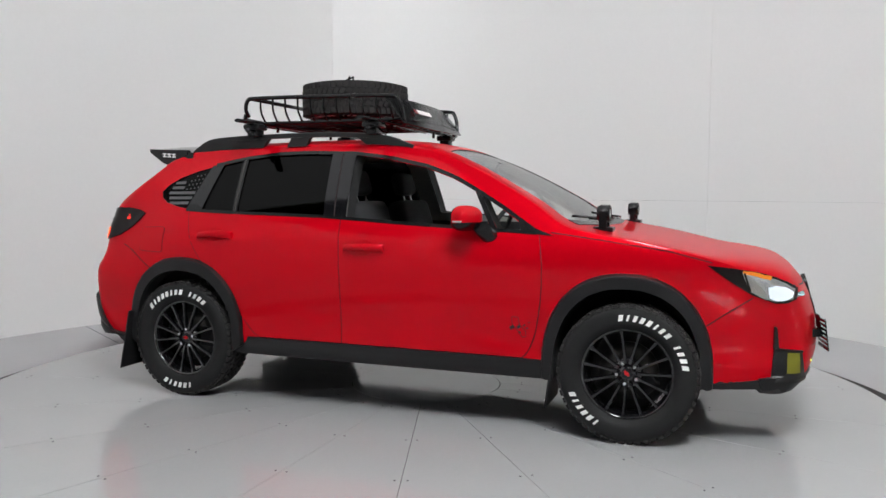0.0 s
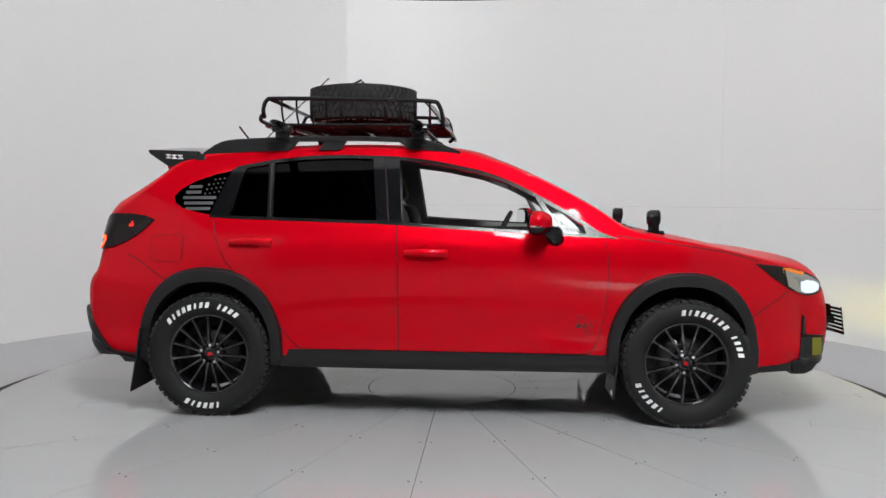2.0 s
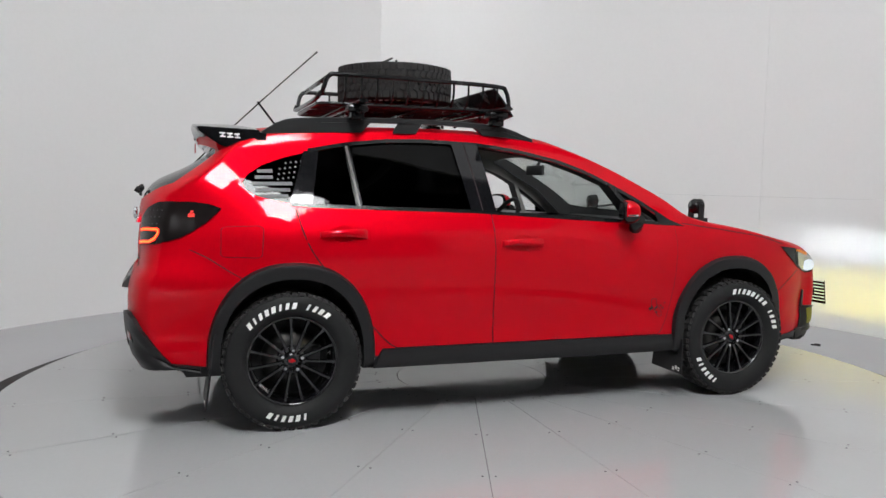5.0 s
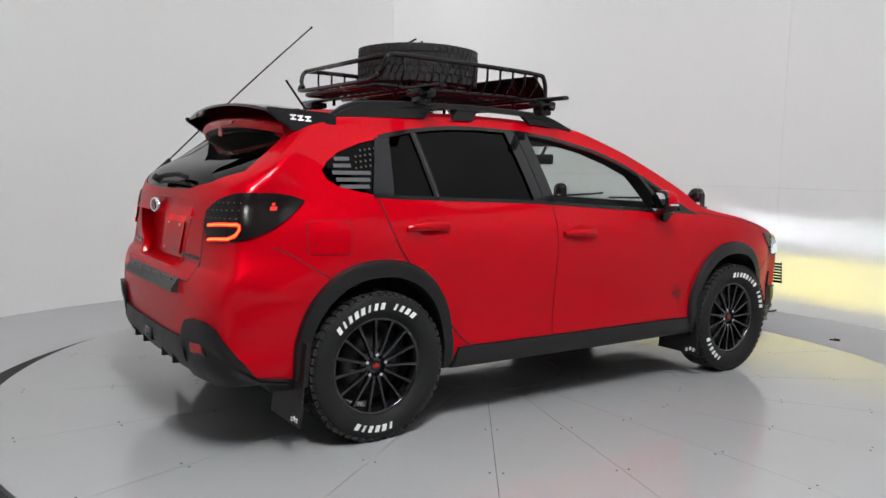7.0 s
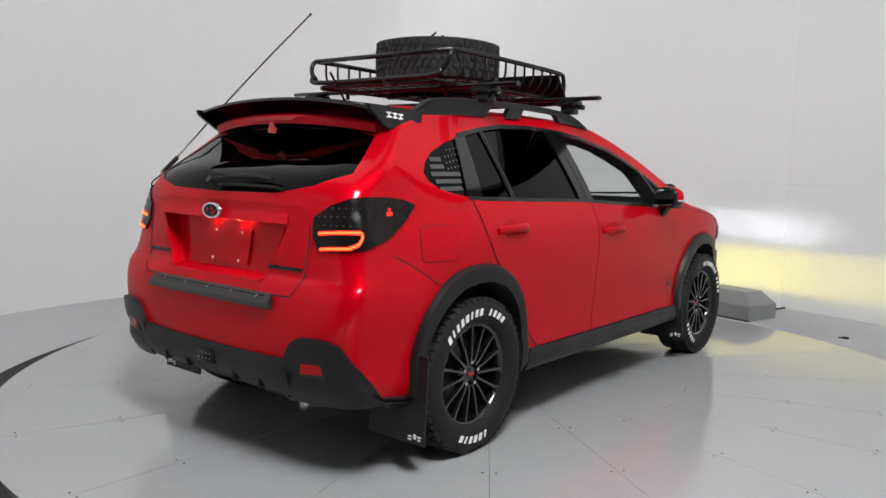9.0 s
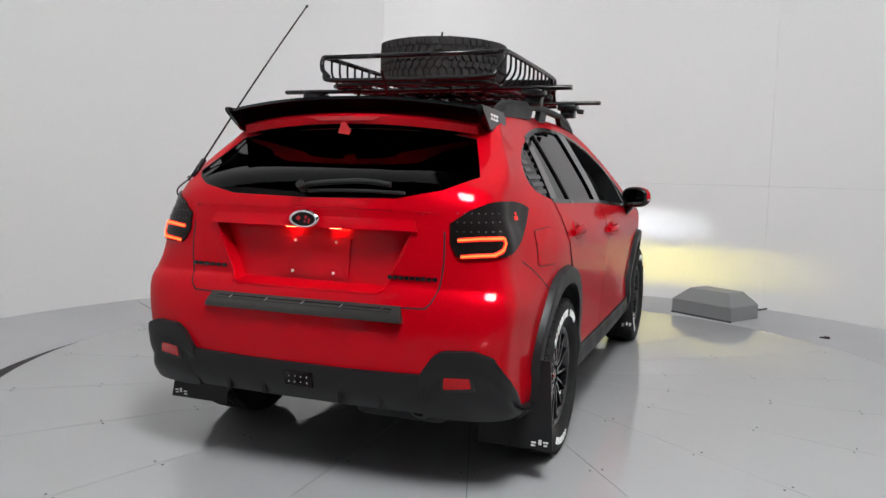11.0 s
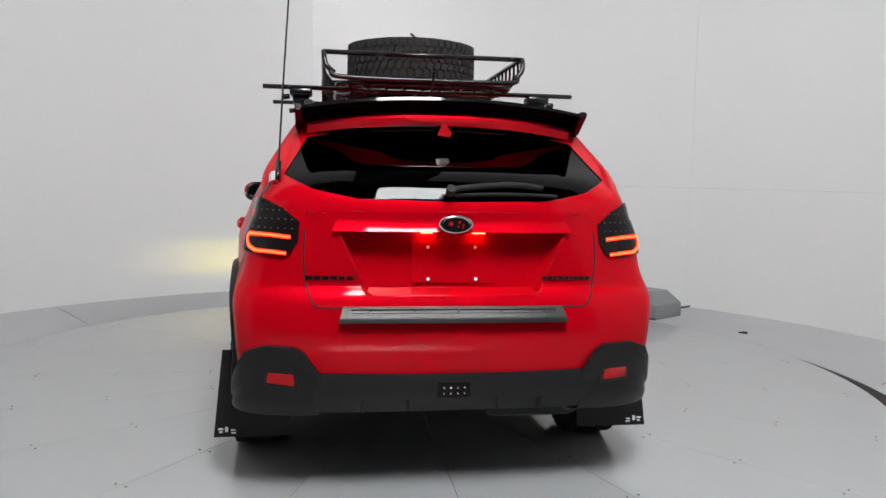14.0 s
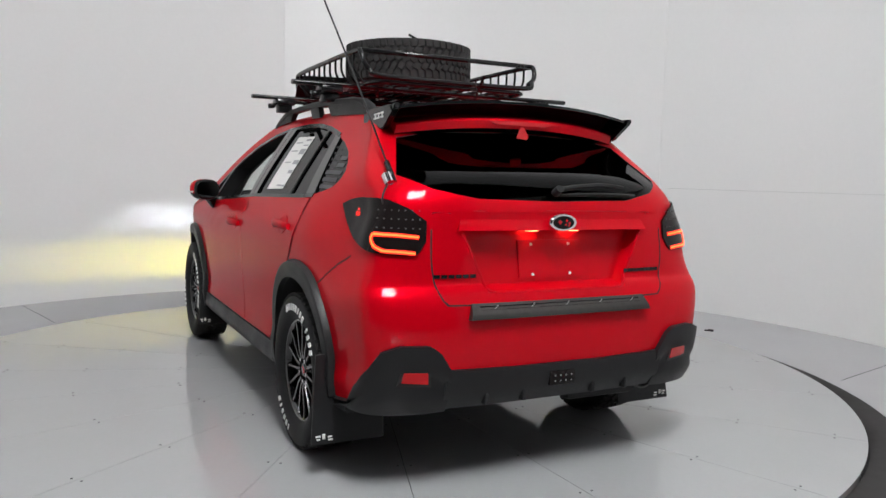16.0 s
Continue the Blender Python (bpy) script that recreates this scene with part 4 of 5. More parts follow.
    lip = [mouth(0, 0.04 + 0.90 * u / 8) for u in range(9)] + [mouth(1, 0.04 + 0.92 * u / 20) for u in range(21)] + [mouth(2, 0.06 + 0.90 * u / 8) for u in range(9)]
    tube(bm, [p + Vector((0.0035, 0, 0)) for p in lip], 0.0065, 10)
    part("recess_edge", bm, RED, car, "rounded red recess edge", 80)
    for yy, zz in ((0.092, 0.835), (-0.092, 0.835), (0.092, 0.955), (-0.092, 0.955)):
        bm = bmesh.new()
        disc(bm, (-2.012 + 0.185 * (zz - 0.82), yy, zz), (1, 0, -0.18), 0.0062, 0.008, 12)
        part("screw", bm, LETTER, plate, "white screw")
    for yy in (0.10, -0.10):
        bm = bmesh.new()
        cuboid(bm, -2.015, -1.988, yy - 0.022, yy + 0.022, 1.0102, 1.0135)
        part("plate_lamp", bm, PLATEGLOW, car, "glowing plate lamp")
    # lettering drawn as plain blocks
    for y0, n, w in ((0.552, 6, 0.030), (-0.345, 9, 0.022)):
        for k in range(n):
            yy = y0 - k * w
            strip("badge_block", [(yy, 0.843), (yy - w * 0.80, 0.843)], "rear", 0.014, SATIN, car, 0.005, 2, "black badge block", 0.004)
    # wiper
    bm = bmesh.new()
    arm = []
    for k in range(13):
        u = k / 12
        p, nn = on_skin("rear", 0.02 - 0.36 * u, 1.160 + 0.022 * math.sin(2.4 * u))
        arm.append(p + nn * (0.035 - 0.012 * u))
    tube(bm, arm, 0.011, 8)
    disc(bm, arm[0], (1, 0, -0.6), 0.017, 0.04, 16)
    wiper = part("rear_wiper", bm, RUBBER, car, "black rear wiper arm")
    bm = bmesh.new()
    tube(bm, [on_skin("rear", 0.0 - 0.40 * k / 8, 1.150 + 0.006 * math.sin(k / 8 * 3))[0] + Vector((-0.016, 0, 0.006)) for k in range(9)], 0.007, 6)
    part("wiper_blade", bm, RUBBER, wiper)
    # roof spoiler
    rows_t = []
    for k in range(33):
        yy = -0.60 + 1.2 * k / 32
        e = (abs(yy) / 0.60)
        zt = 1.546 - 0.05 * e ** 2.2
        xr = -1.775 + 0.035 * e ** 2
        rows_t.append([(-1.42, yy, zt - 0.016), (-1.56, yy, zt + 0.001), (-1.68, yy, zt + 0.002), (xr, yy, zt - 0.002), (xr - 0.004, yy, zt - 0.014), (xr + 0.05, yy, zt - 0.022), (-1.64, yy, zt - 0.034), (-1.42, yy, zt - 0.060)])
    bm = bmesh.new()
    vs = grid_faces(bm, rows_t, True)
    bm.faces.new(vs[0][::-1]), bm.faces.new(vs[-1])
    bmesh.ops.recalc_face_normals(bm, faces=bm.faces[:])
    wing = part("roof_spoiler", bm, PIANO, car, "gloss black roof spoiler wing", 45)
    for kind, s in SIDES:
        bm = bmesh.new()
        prism(bm, [(-1.758, 1.506), (-1.752, 1.484), (-1.645, 1.412), (-1.605, 1.405), (-1.46, 1.462), (-1.45, 1.496)], "y", s * 0.575, s * 0.604)
        bmesh.ops.bevel(bm, geom=bm.edges[:], offset=0.005, segments=2, affect="EDGES")
        fin = part("end_plate", bm, PIANO, wing, "gloss black end plate", 30)
        for k in range(3):
            bm = bmesh.new()
            m = Matrix.Translation((-1.635 + 0.036 * k, s * 0.605, 1.466 - 0.002 * k))
            cuboid(bm, -0.015, 0.013, -0.0015, 0.0015, 0.005, 0.012, m), cuboid(bm, -0.013, 0.015, -0.0015, 0.0015, -0.012, -0.005, m), cuboid(bm, -0.004, 0.004, -0.0015, 0.0015, -0.005, 0.005, m)
            part("logo_block", bm, LETTER, fin, "white logo block", 0)
    bm = bmesh.new()
    prism(bm, [(0.012, 1.438), (0.030, 1.392), (-0.022, 1.386), (-0.030, 1.402), (-0.004, 1.440)], "x", -1.760, -1.754)
    part("ribbon", bm, REDLENS, car, "small red cloth ribbon", 0)
    # red roof edge below the wing, with the high brake lamp in its middle
    rows = []
    for k in range(29):
        yy = -0.555 + 1.11 * k / 28
        e = abs(yy) / 0.555
        d = 0.040 * e ** 2.2
        mid = 0.008 * max(0.0, 1 - (yy / 0.24) ** 4) if abs(yy) < 0.24 else 0.0
        xe = -1.735 - mid + 0.075 * e ** 3
        rows.append([(-1.42, yy, 1.500 - d), (-1.58, yy, 1.494 - d), (xe, yy, 1.474 - d), (xe - 0.006, yy, 1.464 - d), (xe + 0.004, yy, 1.432 - d), (xe + 0.03, yy, 1.418 - d), (-1.56, yy, 1.420 - d), (-1.42, yy, 1.44 - d)])
    bm = bmesh.new()
    vs = grid_faces(bm, rows, True)
    bm.faces.new(vs[0][::-1]), bm.faces.new(vs[-1])
    bmesh.ops.recalc_face_normals(bm, faces=bm.faces[:])
    # Downward faces painted black: the shade under the wing put into colour.
    for f in bm.faces:
        f.material_index = 1 if f.normal.z < -0.35 else 0
    edge = part("roof_edge", bm, [RED, PIANO], car, "red painted roof edge below the wing", 40)
    bm = bmesh.new()
    prism(bm, [(0.17, 1.462), (0.13, 1.446), (-0.13, 1.446), (-0.17, 1.462)], "x", -1.7525, -1.735)
    part("brake_lamp", bm, REDLENS, edge, "red high brake lamp", 0)
    # exhaust
    bm = bmesh.new()
    lathe(bm, [(0.030, 0.0), (0.038, 0.0), (0.038, 0.16), (0.030, 0.16), (0.030, 0.0)], 24, Matrix.Translation((-2.045, -0.485, 0.348)) @ Matrix.Rotation(radians(-90), 4, "Z") @ Matrix.Diagonal((1.25, 1, 0.85, 1)))
    part("exhaust_tip", bm, STEEL, car, "oval dark steel exhaust tip")
    bm = bmesh.new()
    cuboid(bm, -1.48, -1.15, -0.22, 0.22, 0.21, 0.32, None, 0.04)
    cuboid(bm, -1.95, -1.62, -0.55, -0.15, 0.26, 0.36, None, 0.04)
    cuboid(bm, -0.9, 1.0, -0.55, 0.55, 0.255, 0.30, None, 0.02)
    cuboid(bm, 1.0, 1.85, -0.42, 0.42, 0.23, 0.30, None, 0.03)
    tube(bm, [(-1.3175, -0.7, 0.33), (-1.3175, 0.7, 0.33)], 0.04, 10), tube(bm, [(1.3175, -0.7, 0.33), (1.3175, 0.7, 0.33)], 0.04, 10)
    part("underbody", bm, DARK, car, "dark underbody")


def build_wheel():
    """One wheel about its own centre, face towards -y."""
    wheel = new("wheel")
    bm = bmesh.new()
    prof = [(0.222, -0.070), (0.232, -0.092), (0.262, -0.106), (0.295, -0.110), (0.318, -0.106), (0.333, -0.097), (0.335, -0.084), (0.334, -0.04), (0.334, 0.04), (0.335, 0.084), (0.333, 0.097), (0.300, 0.108), (0.25, 0.10), (0.222, 0.07)]
    lathe(bm, prof, 96)
    tyre = part("tyre", bm, RUBBER, wheel, "black all-terrain tyre with white raised lettering", 45)
    bm = bmesh.new()
    n = 54
    for k in range(n):
        a = 2 * math.pi * k / n
        for row, (y0, y1, sk, ph, dz) in enumerate(((-0.098, -0.062, 0.12, 0, 0.345), (-0.056, -0.022, -0.5, 0.5, 0.3475), (-0.017, 0.017, 0.5, 0.0, 0.348), (0.022, 0.056, -0.5, 0.5, 0.3475), (0.062, 0.098, 0.12, 0, 0.345))):
            m = Matrix.Rotation(-(a + ph * 2 * math.pi / n), 4, "Y") @ Matrix.Translation((dz - 0.006, (y0 + y1) / 2, 0)) @ Matrix.Rotation(sk, 4, "X")
            w = 0.0148 if k % 2 else 0.0132
            cuboid(bm, -0.008, 0.006, (y0 - y1) / 2, (y1 - y0) / 2, -w, w, m)
        m = Matrix.Rotation(-a, 4, "Y") @ Matrix.Translation((0.333, -0.094, 0)) @ Matrix.Rotation(radians(-38), 4, "Z")
        cuboid(bm, -0.017 - 0.007 * (k % 2), 0.006, -0.007, 0.004, -0.011, 0.011, m)
    part("tread", bm, TREAD, wheel, "chunky block tread", 0)
    for word, start, step in ((13, 142, 7.0), (6, 250, 7.2)):
        for k in range(word):
            if word == 13 and k == 8:
                continue
            a = radians(start - step * k) if word == 13 else radians(start + step * k)
            m = Matrix.Rotation(-a, 4, "Y") @ Matrix.Translation((0.283, -0.1115, 0))
            bm = bmesh.new()
            h, sl = 0.0150, 0.004
            w = (0.0105, 0.0055, 0.0085, 0.0100)[k % 4]
            q = [(-h, -w + sl), (-h, w + sl), (h, w - sl), (h, -w - sl)]
            lo = [m @ Vector((r, 0.002, u)) for r, u in q]
            hi = [m @ Vector((r, -0.0012, u)) for r, u in q]
            vs = grid_faces(bm, [lo, hi], True)
            bm.faces.new(vs[1])
            part("letter_block", bm, LETTER, tyre, "white raised letter block", 0)
    bm = bmesh.new()
    lathe(bm, [(0.226, -0.082), (0.220, -0.084), (0.213, -0.076), (0.205, -0.050), (0.200, 0.06), (0.222, 0.075)], 72)
    rim = part("rim", bm, RIM, wheel, "gloss black multi-spoke alloy rim", 40)
    spoke = None
    for k in range(15):
        if spoke is None:
            bm = bmesh.new()
            rows = []
            for r, w, y0, d in ((0.050, 0.012, -0.066, 0.03), (0.085, 0.0085, -0.072, 0.026), (0.14, 0.0075, -0.072, 0.024), (0.19, 0.0085, -0.072, 0.022), (0.214, 0.013, -0.076, 0.02)):
                rows.append([(r, y0, -w * 0.6), (r, y0, w * 0.6), (r, y0 + d * 0.5, w), (r, y0 + d, w * 0.8), (r, y0 + d, -w * 0.8), (r, y0 + d * 0.5, -w)])
            vs = grid_faces(bm, rows, True)
            bm.faces.new(vs[0][::-1]), bm.faces.new(vs[-1])
            bmesh.ops.recalc_face_normals(bm, faces=bm.faces[:])
            spoke = part("spoke", bm, RIM, wheel, smooth=40)
        else:
            ob = new("spoke", spoke.data)
            ob.parent = wheel
            ob.rotation_euler[1] = 2 * math.pi * k / 15
    bm = bmesh.new()
    lathe(bm, [(0.0, -0.062), (0.030, -0.062), (0.034, -0.056), (0.066, -0.056), (0.074, -0.048), (0.076, -0.02), (0.0, -0.02)], 40)
    part("hub", bm, RIM, wheel, smooth=40)
    bm = bmesh.new()
    disc(bm, (0, -0.0635, 0), (0, 1, 0), 0.027, 0.004, 24)
    cap = part("centre_cap", bm, PIANO, wheel, "black centre cap with red mark")
    bm = bmesh.new()
    cuboid(bm, -0.018, 0.016, -0.0675, -0.0645, -0.005, 0.005), cuboid(bm, -0.006, 0.008, -0.0675, -0.0645, 0.004, 0.010), cuboid(bm, -0.010, 0.004, -0.0675, -0.0645, -0.010, -0.004)
    part("red_mark", bm, REDLENS, cap, "red logo mark", 0)
    for k in range(5):
        a = 2 * math.pi * k / 5 + 0.3
        bm = bmesh.new()
        disc(bm, (0.051 * math.cos(a), -0.060, 0.051 * math.sin(a)), (0, 1, 0), 0.0085, 0.018, 6)
        part("lug_nut", bm, CHROME, wheel, "chrome lug nut", 30)
    bm = bmesh.new()
    lathe(bm, [(0.06, 0.012), (0.145, 0.012), (0.145, 0.03), (0.06, 0.03)], 48)
    part("brake_disc", bm, STEEL, wheel, "grey steel brake disc", 30)
    bm = bmesh.new()
    cuboid(bm, 0.06, 0.15, 0.0, 0.05, -0.05, 0.07, None, 0.01)
    part("brake_caliper", bm, DARK, wheel)
    # Dark disc added to blacken the gaps between the spokes.
    bm = bmesh.new()
    lathe(bm, [(0.0, 0.052), (0.185, 0.052), (0.197, 0.044), (0.197, 0.058), (0.0, 0.062)], 40)
    part("dark_backing", bm, DARK, wheel)
    return wheel


def build_wheels():
    first = build_wheel()
    yc = 0.765
    spots = [(-WHEEL_X, -1, 4), (WHEEL_X, -1, 46), (-WHEEL_X, 1, 30), (WHEEL_X, 1, 75)]
    for i, (x, s, spin) in enumerate(spots):
        m = Matrix.Translation((x, s * yc, HUB_Z + 0.003)) @ (Matrix() if s < 0 else Matrix.Rotation(math.pi, 4, "Z")) @ Matrix.Rotation(radians(spin), 4, "Y")
        if i == 0:
            first.matrix_basis = m
            first.parent = car
        else:
            copy_thing(first, m).parent = car
    spare = copy_thing(first, Matrix.Translation((-0.585, 0.014, 1.827)) @ Matrix.Rotation(radians(90), 4, "X"))
    spare.parent = None
    spare.name = "spare_wheel"
    tagged(spare, "spare wheel with black all-terrain tyre lying flat in the roof basket", "wheel")
    # mud flaps
    for kind, s in SIDES:
        for x, z0, z1, y0, y1, lean in ((-1.688, 0.148, 0.50, 0.615, 0.925, -0.045), (0.945, 0.155, 0.36, 0.60, 0.90, -0.02)):
            bm = bmesh.new()
            rows = []
            for k in range(7):
                v = k / 6
                z = z0 + (z1 - z0) * v
                rows.append([(x + lean * (1 - v) - 0.005, s * y0, z), (x + lean * (1 - v) - 0.005, s * (y1 - 0.03 * v), z), (x + lean * (1 - v) + 0.003, s * (y1 - 0.03 * v), z), (x + lean * (1 - v) + 0.003, s * y0, z)])
            vs = grid_faces(bm, rows, True)
            bm.faces.new(vs[0][::-1]), bm.faces.new(vs[-1])
            bmesh.ops.recalc_face_normals(bm, faces=bm.faces[:])
            flap = part("mud_flap", bm, CLAD, car, "black mud flap with white logo", 30)
            for k, (dy, dz, w, h) in enumerate(((0.018, 0.030, 0.020, 0.007), (0.022, 0.018, 0.014, 0.006), (0.045, 0.022, 0.012, 0.020), (0.068, 0.026, 0.018, 0.006), (0.070, 0.014, 0.018, 0.006))):
                bm = bmesh.new()
                cuboid(bm, x + lean - 0.0075, x + lean - 0.0045, min(s * (y1 - dy - w), s * (y1 - dy)), max(s * (y1 - dy - w), s * (y1 - dy)), z0 + dz, z0 + dz + h)
                part("logo_block", bm, LETTER, flap, "white logo block", 0)


def build_mirrors():
    for kind, s in SIDES:
        m = Matrix.Translation((0.512, s * 0.925, 1.103)) @ Matrix.Rotation(radians(22 * s), 4, "Z")
        back = m.inverted()
        bm = bmesh.new()
        bmesh.ops.create_uvsphere(bm, u_segments=24, v_segments=14, radius=1.0)
        for v in bm.verts:
            c = v.co
            f = lambda a: math.copysign(abs(a) ** 0.72, a)
            x, yv, z = f(c.x), f(c.y), f(c.z)
            v.co = m @ Vector((0.062 * max(x, -0.62), s * 0.092 * yv, (0.066 - 0.012 * max(0, x)) * z))
        for f in bm.faces:
            f.material_index = 0 if f.calc_center_median().z > 1.085 and (back @ f.calc_center_median()).x > -0.022 else 1
        bmesh.ops.recalc_face_normals(bm, faces=bm.faces[:])
        shell = part("side_mirror", bm, [RED, SATIN], car, "red door mirror with black lower half", 60)
        bm = bmesh.new()
        rows = [[m @ Vector((-0.0405, s * 0.078 * r * math.copysign(abs(math.cos(a)) ** 0.6, math.cos(a)), 0.050 * r * math.copysign(abs(math.sin(a)) ** 0.6, math.sin(a)))) for a in (2 * math.pi * k / 24 for k in range(24))] for r in (0.02, 1.0)]
        vs = grid_faces(bm, rows, True)
        bm.faces.new(vs[0])
        part("mirror_glass", bm, MIRROR, shell, "silver mirror glass", 0)
        strip_b = bmesh.new()
        cuboid(strip_b, -0.018, 0.040, s * 0.084 - 0.008, s * 0.084 + 0.008, -0.021, -0.009, m, 0.004)
        part("turn_signal", strip_b, CHROME, shell, "clear turn signal strip")
        bm = bmesh.new()
        rows = []
        for k in range(7):
            v = k / 6
            cx, cy, cz, w, h = 0.585 + 0.035 * v, 0.905 - 0.085 * v, 1.060 - 0.055 * math.sin(math.pi * 0.5 * v), 0.05 - 0.008 * v, 0.028 + 0.02 * v
            rows.append([(cx + w * math.cos(a), s * cy, cz + h * math.sin(a)) for a in (2 * math.pi * j / 12 for j in range(12))])
        vs = grid_faces(bm, rows, True)
        bm.faces.new(vs[0]), bm.faces.new(vs[-1])
        bmesh.ops.recalc_face_normals(bm, faces=bm.faces[:])
        part("mirror_arm", bm, SATIN, shell, "black mirror foot", 50)


def seat(name, x, yv, width):
    ob = new(name)
    ob.parent = car
    tagged(ob, "dark cloth car seat with headrest")
    bm = bmesh.new()
    cuboid(bm, x - 0.05, x + 0.45, yv - width / 2, yv + width / 2, 0.52, 0.70, None, 0.05)
    part("cushion", bm, FABRIC, ob, smooth=60)
    bm = bmesh.new()
    m = Matrix.Translation((x - 0.02, yv, 0.62)) @ Matrix.Rotation(radians(-16), 4, "Y")
    cuboid(bm, -0.08, 0.06, -width / 2, width / 2, 0.0, 0.58, m, 0.05)
    part("backrest", bm, FABRIC, ob, smooth=60)
    for d in ((0,) if width < 0.7 else (-0.36, 0.36)):
        bm = bmesh.new()
        cuboid(bm, -0.05, 0.04, d - 0.13, d + 0.13, 0.62, 0.78, m, 0.04)
        part("headrest", bm, FABRIC, ob, smooth=60)
        bm = bmesh.new()
        for e in (-0.06, 0.06):
            tube(bm, [m @ Vector((-0.005, d + e, 0.55)), m @ Vector((-0.005, d + e, 0.66))], 0.007, 8)
        part("headrest_post", bm, CHROME, ob)


def build_interior():
    seat("front_seat", -0.17, -0.36, 0.50), seat("front_seat", -0.17, 0.36, 0.50), seat("rear_seat", -0.98, 0.0, 1.24)
    bm = bmesh.new()
    cuboid(bm, 0.48, 1.02, -0.70, 0.70, 0.60, 1.005, None, 0.06)
    part("dashboard", bm, DARK, car, "dark dashboard", 60)
    bm = bmesh.new()
    m = Matrix.Translation((0.30, 0.36, 0.975)) @ Matrix.Rotation(radians(-62), 4, "Y")
    ring = [m @ Vector((0.185 * math.cos(a), 0.185 * math.sin(a), 0)) for a in np.linspace(0, 2 * math.pi, 33)]
    tube(bm, ring, 0.015, 8, False)
    for a in (0, math.pi, math.pi * 1.5):
        tube(bm, [m @ Vector((0, 0, -0.02)), m @ Vector((0.18 * math.sin(a), 0.18 * math.cos(a), 0))], 0.014, 8)
    tube(bm, [m @ Vector((0, 0, 0)), m @ Vector((0, 0, -0.25))], 0.03, 10)
    part("steering_wheel", bm, DARK, car, "black steering wheel", 60)
    bm = bmesh.new()
    cuboid(bm, 0.36, 0.385, -0.12, 0.12, 1.305, 1.37, None, 0.01)
    tube(bm, [(0.37, 0, 1.34), (0.42, 0, 1.42)], 0.01, 8)
    part("inside_mirror", bm, DARK, car, "black inside mirror")
    bm = bmesh.new()
    cuboid(bm, -1.66, -1.12, -0.60, 0.60, 0.55, 0.98, None, 0.02)
    part("cargo_liner", bm, DARK, car)


def build_top():
    for kind, s in SIDES:
        rail = new("roof_rail")
        rail.parent = car
        tagged(rail, "raised black roof rail")
        # curved upper rail
        path = spline(((-1.45, 1.480), (-1.36, 1.532), (-1.25, 1.558), (-0.9, 1.573), (-0.5, 1.577), (-0.18, 1.564), (-0.04, 1.536), (0.075, 1.497)), 6)
        rows = []
        for k, (x, z) in enumerate(path):
            y = s * (0.548 + 0.018 * min(1, max(0, (x + 1.45) / 0.4)))
            t = 0.011 if 4 < k < len(path) - 5 else 0.008
            rows.append([(x, y - 0.018, z - t - 0.006), (x, y + 0.018, z - t - 0.006), (x, y + 0.018, z + t * 0.5), (x, y + 0.009, z + t), (x, y - 0.009, z + t), (x, y - 0.018, z + t * 0.5)])
        bm = bmesh.new()
        vs = grid_faces(bm, rows, True)
        bm.faces.new(vs[0][::-1]), bm.faces.new(vs[-1])
        bmesh.ops.recalc_face_normals(bm, faces=bm.faces[:])
        part("bar", bm, CLAD, rail, smooth=45)
        for top, low in ((((-1.43, 1.482), (-1.34, 1.532), (-1.24, 1.556), (-1.02, 1.568), (-0.86, 1.570)), ((-1.44, 1.472), (-1.3, 1.487), (-1.2, 1.494), (-1.06, 1.50), (-0.92, 1.504))),
                         (((-0.71, 1.572), (-0.65, 1.572), (-0.58, 1.572)), ((-0.75, 1.505), (-0.69, 1.507), (-0.62, 1.508))),
                         (((-0.30, 1.569), (-0.18, 1.558), (-0.05, 1.536), (0.07, 1.496)), ((-0.22, 1.512), (-0.13, 1.510), (-0.02, 1.500), (0.07, 1.488)))):
            bm = bmesh.new()
            a, b = even(top, 8), even(low, 8)
            prism(bm, [tuple(q) for q in a] + [tuple(q) for q in b[::-1]], "y", s * 0.550, s * 0.578)
            part("foot", bm, CLAD, rail, smooth=30)
    # stub aerial on the roof
    bm = bmesh.new()
    tube(bm, [(-1.285, 0, 1.535), (-1.41, 0, 1.695)], 0.006, 8)
    disc(bm, (-1.29, 0, 1.545), (0, 0, 1), 0.035, 0.03, 16, 0.02)
    part("roof_aerial", bm, SATIN, car, "short black roof aerial")
    # whip aerial on the tailgate edge
    whip = new("whip_aerial")
    whip.parent = car
    tagged(whip, "long black whip aerial on a chrome bracket")
    base, tip = Vector((-1.87, 0.662, 1.225)), Vector((-0.96, 0.660, 2.105))
    bm = bmesh.new()
    tube(bm, [base.lerp(tip, k / 10) + Vector((0, 0, 0.012 * math.sin(k / 10 * math.pi))) for k in range(11)], 0.0042, 8)
    bmesh.ops.create_uvsphere(bm, u_segments=8, v_segments=6, radius=0.008, matrix=Matrix.Translation(tip))
    part("whip", bm, SATIN, whip)
    bm = bmesh.new()
    tube(bm, [base.lerp(tip, -0.035), base.lerp(tip, 0.05)], 0.012, 10)
    part("spring", bm, SATIN, whip)
    bm = bmesh.new()
    cuboid(bm, -1.90, -1.845, 0.607, 0.677, 1.165, 1.200, None, 0.008)
    cuboid(bm, -1.895, -1.86, 0.565, 0.622, 1.150, 1.175, None, 0.006)
    disc(bm, (-1.875, 0.672, 1.20), (1, 0, 0.9), 0.024, 0.05, 14)
    part("bracket", bm, CHROME, whip, "chrome bracket")
    bm = bmesh.new()
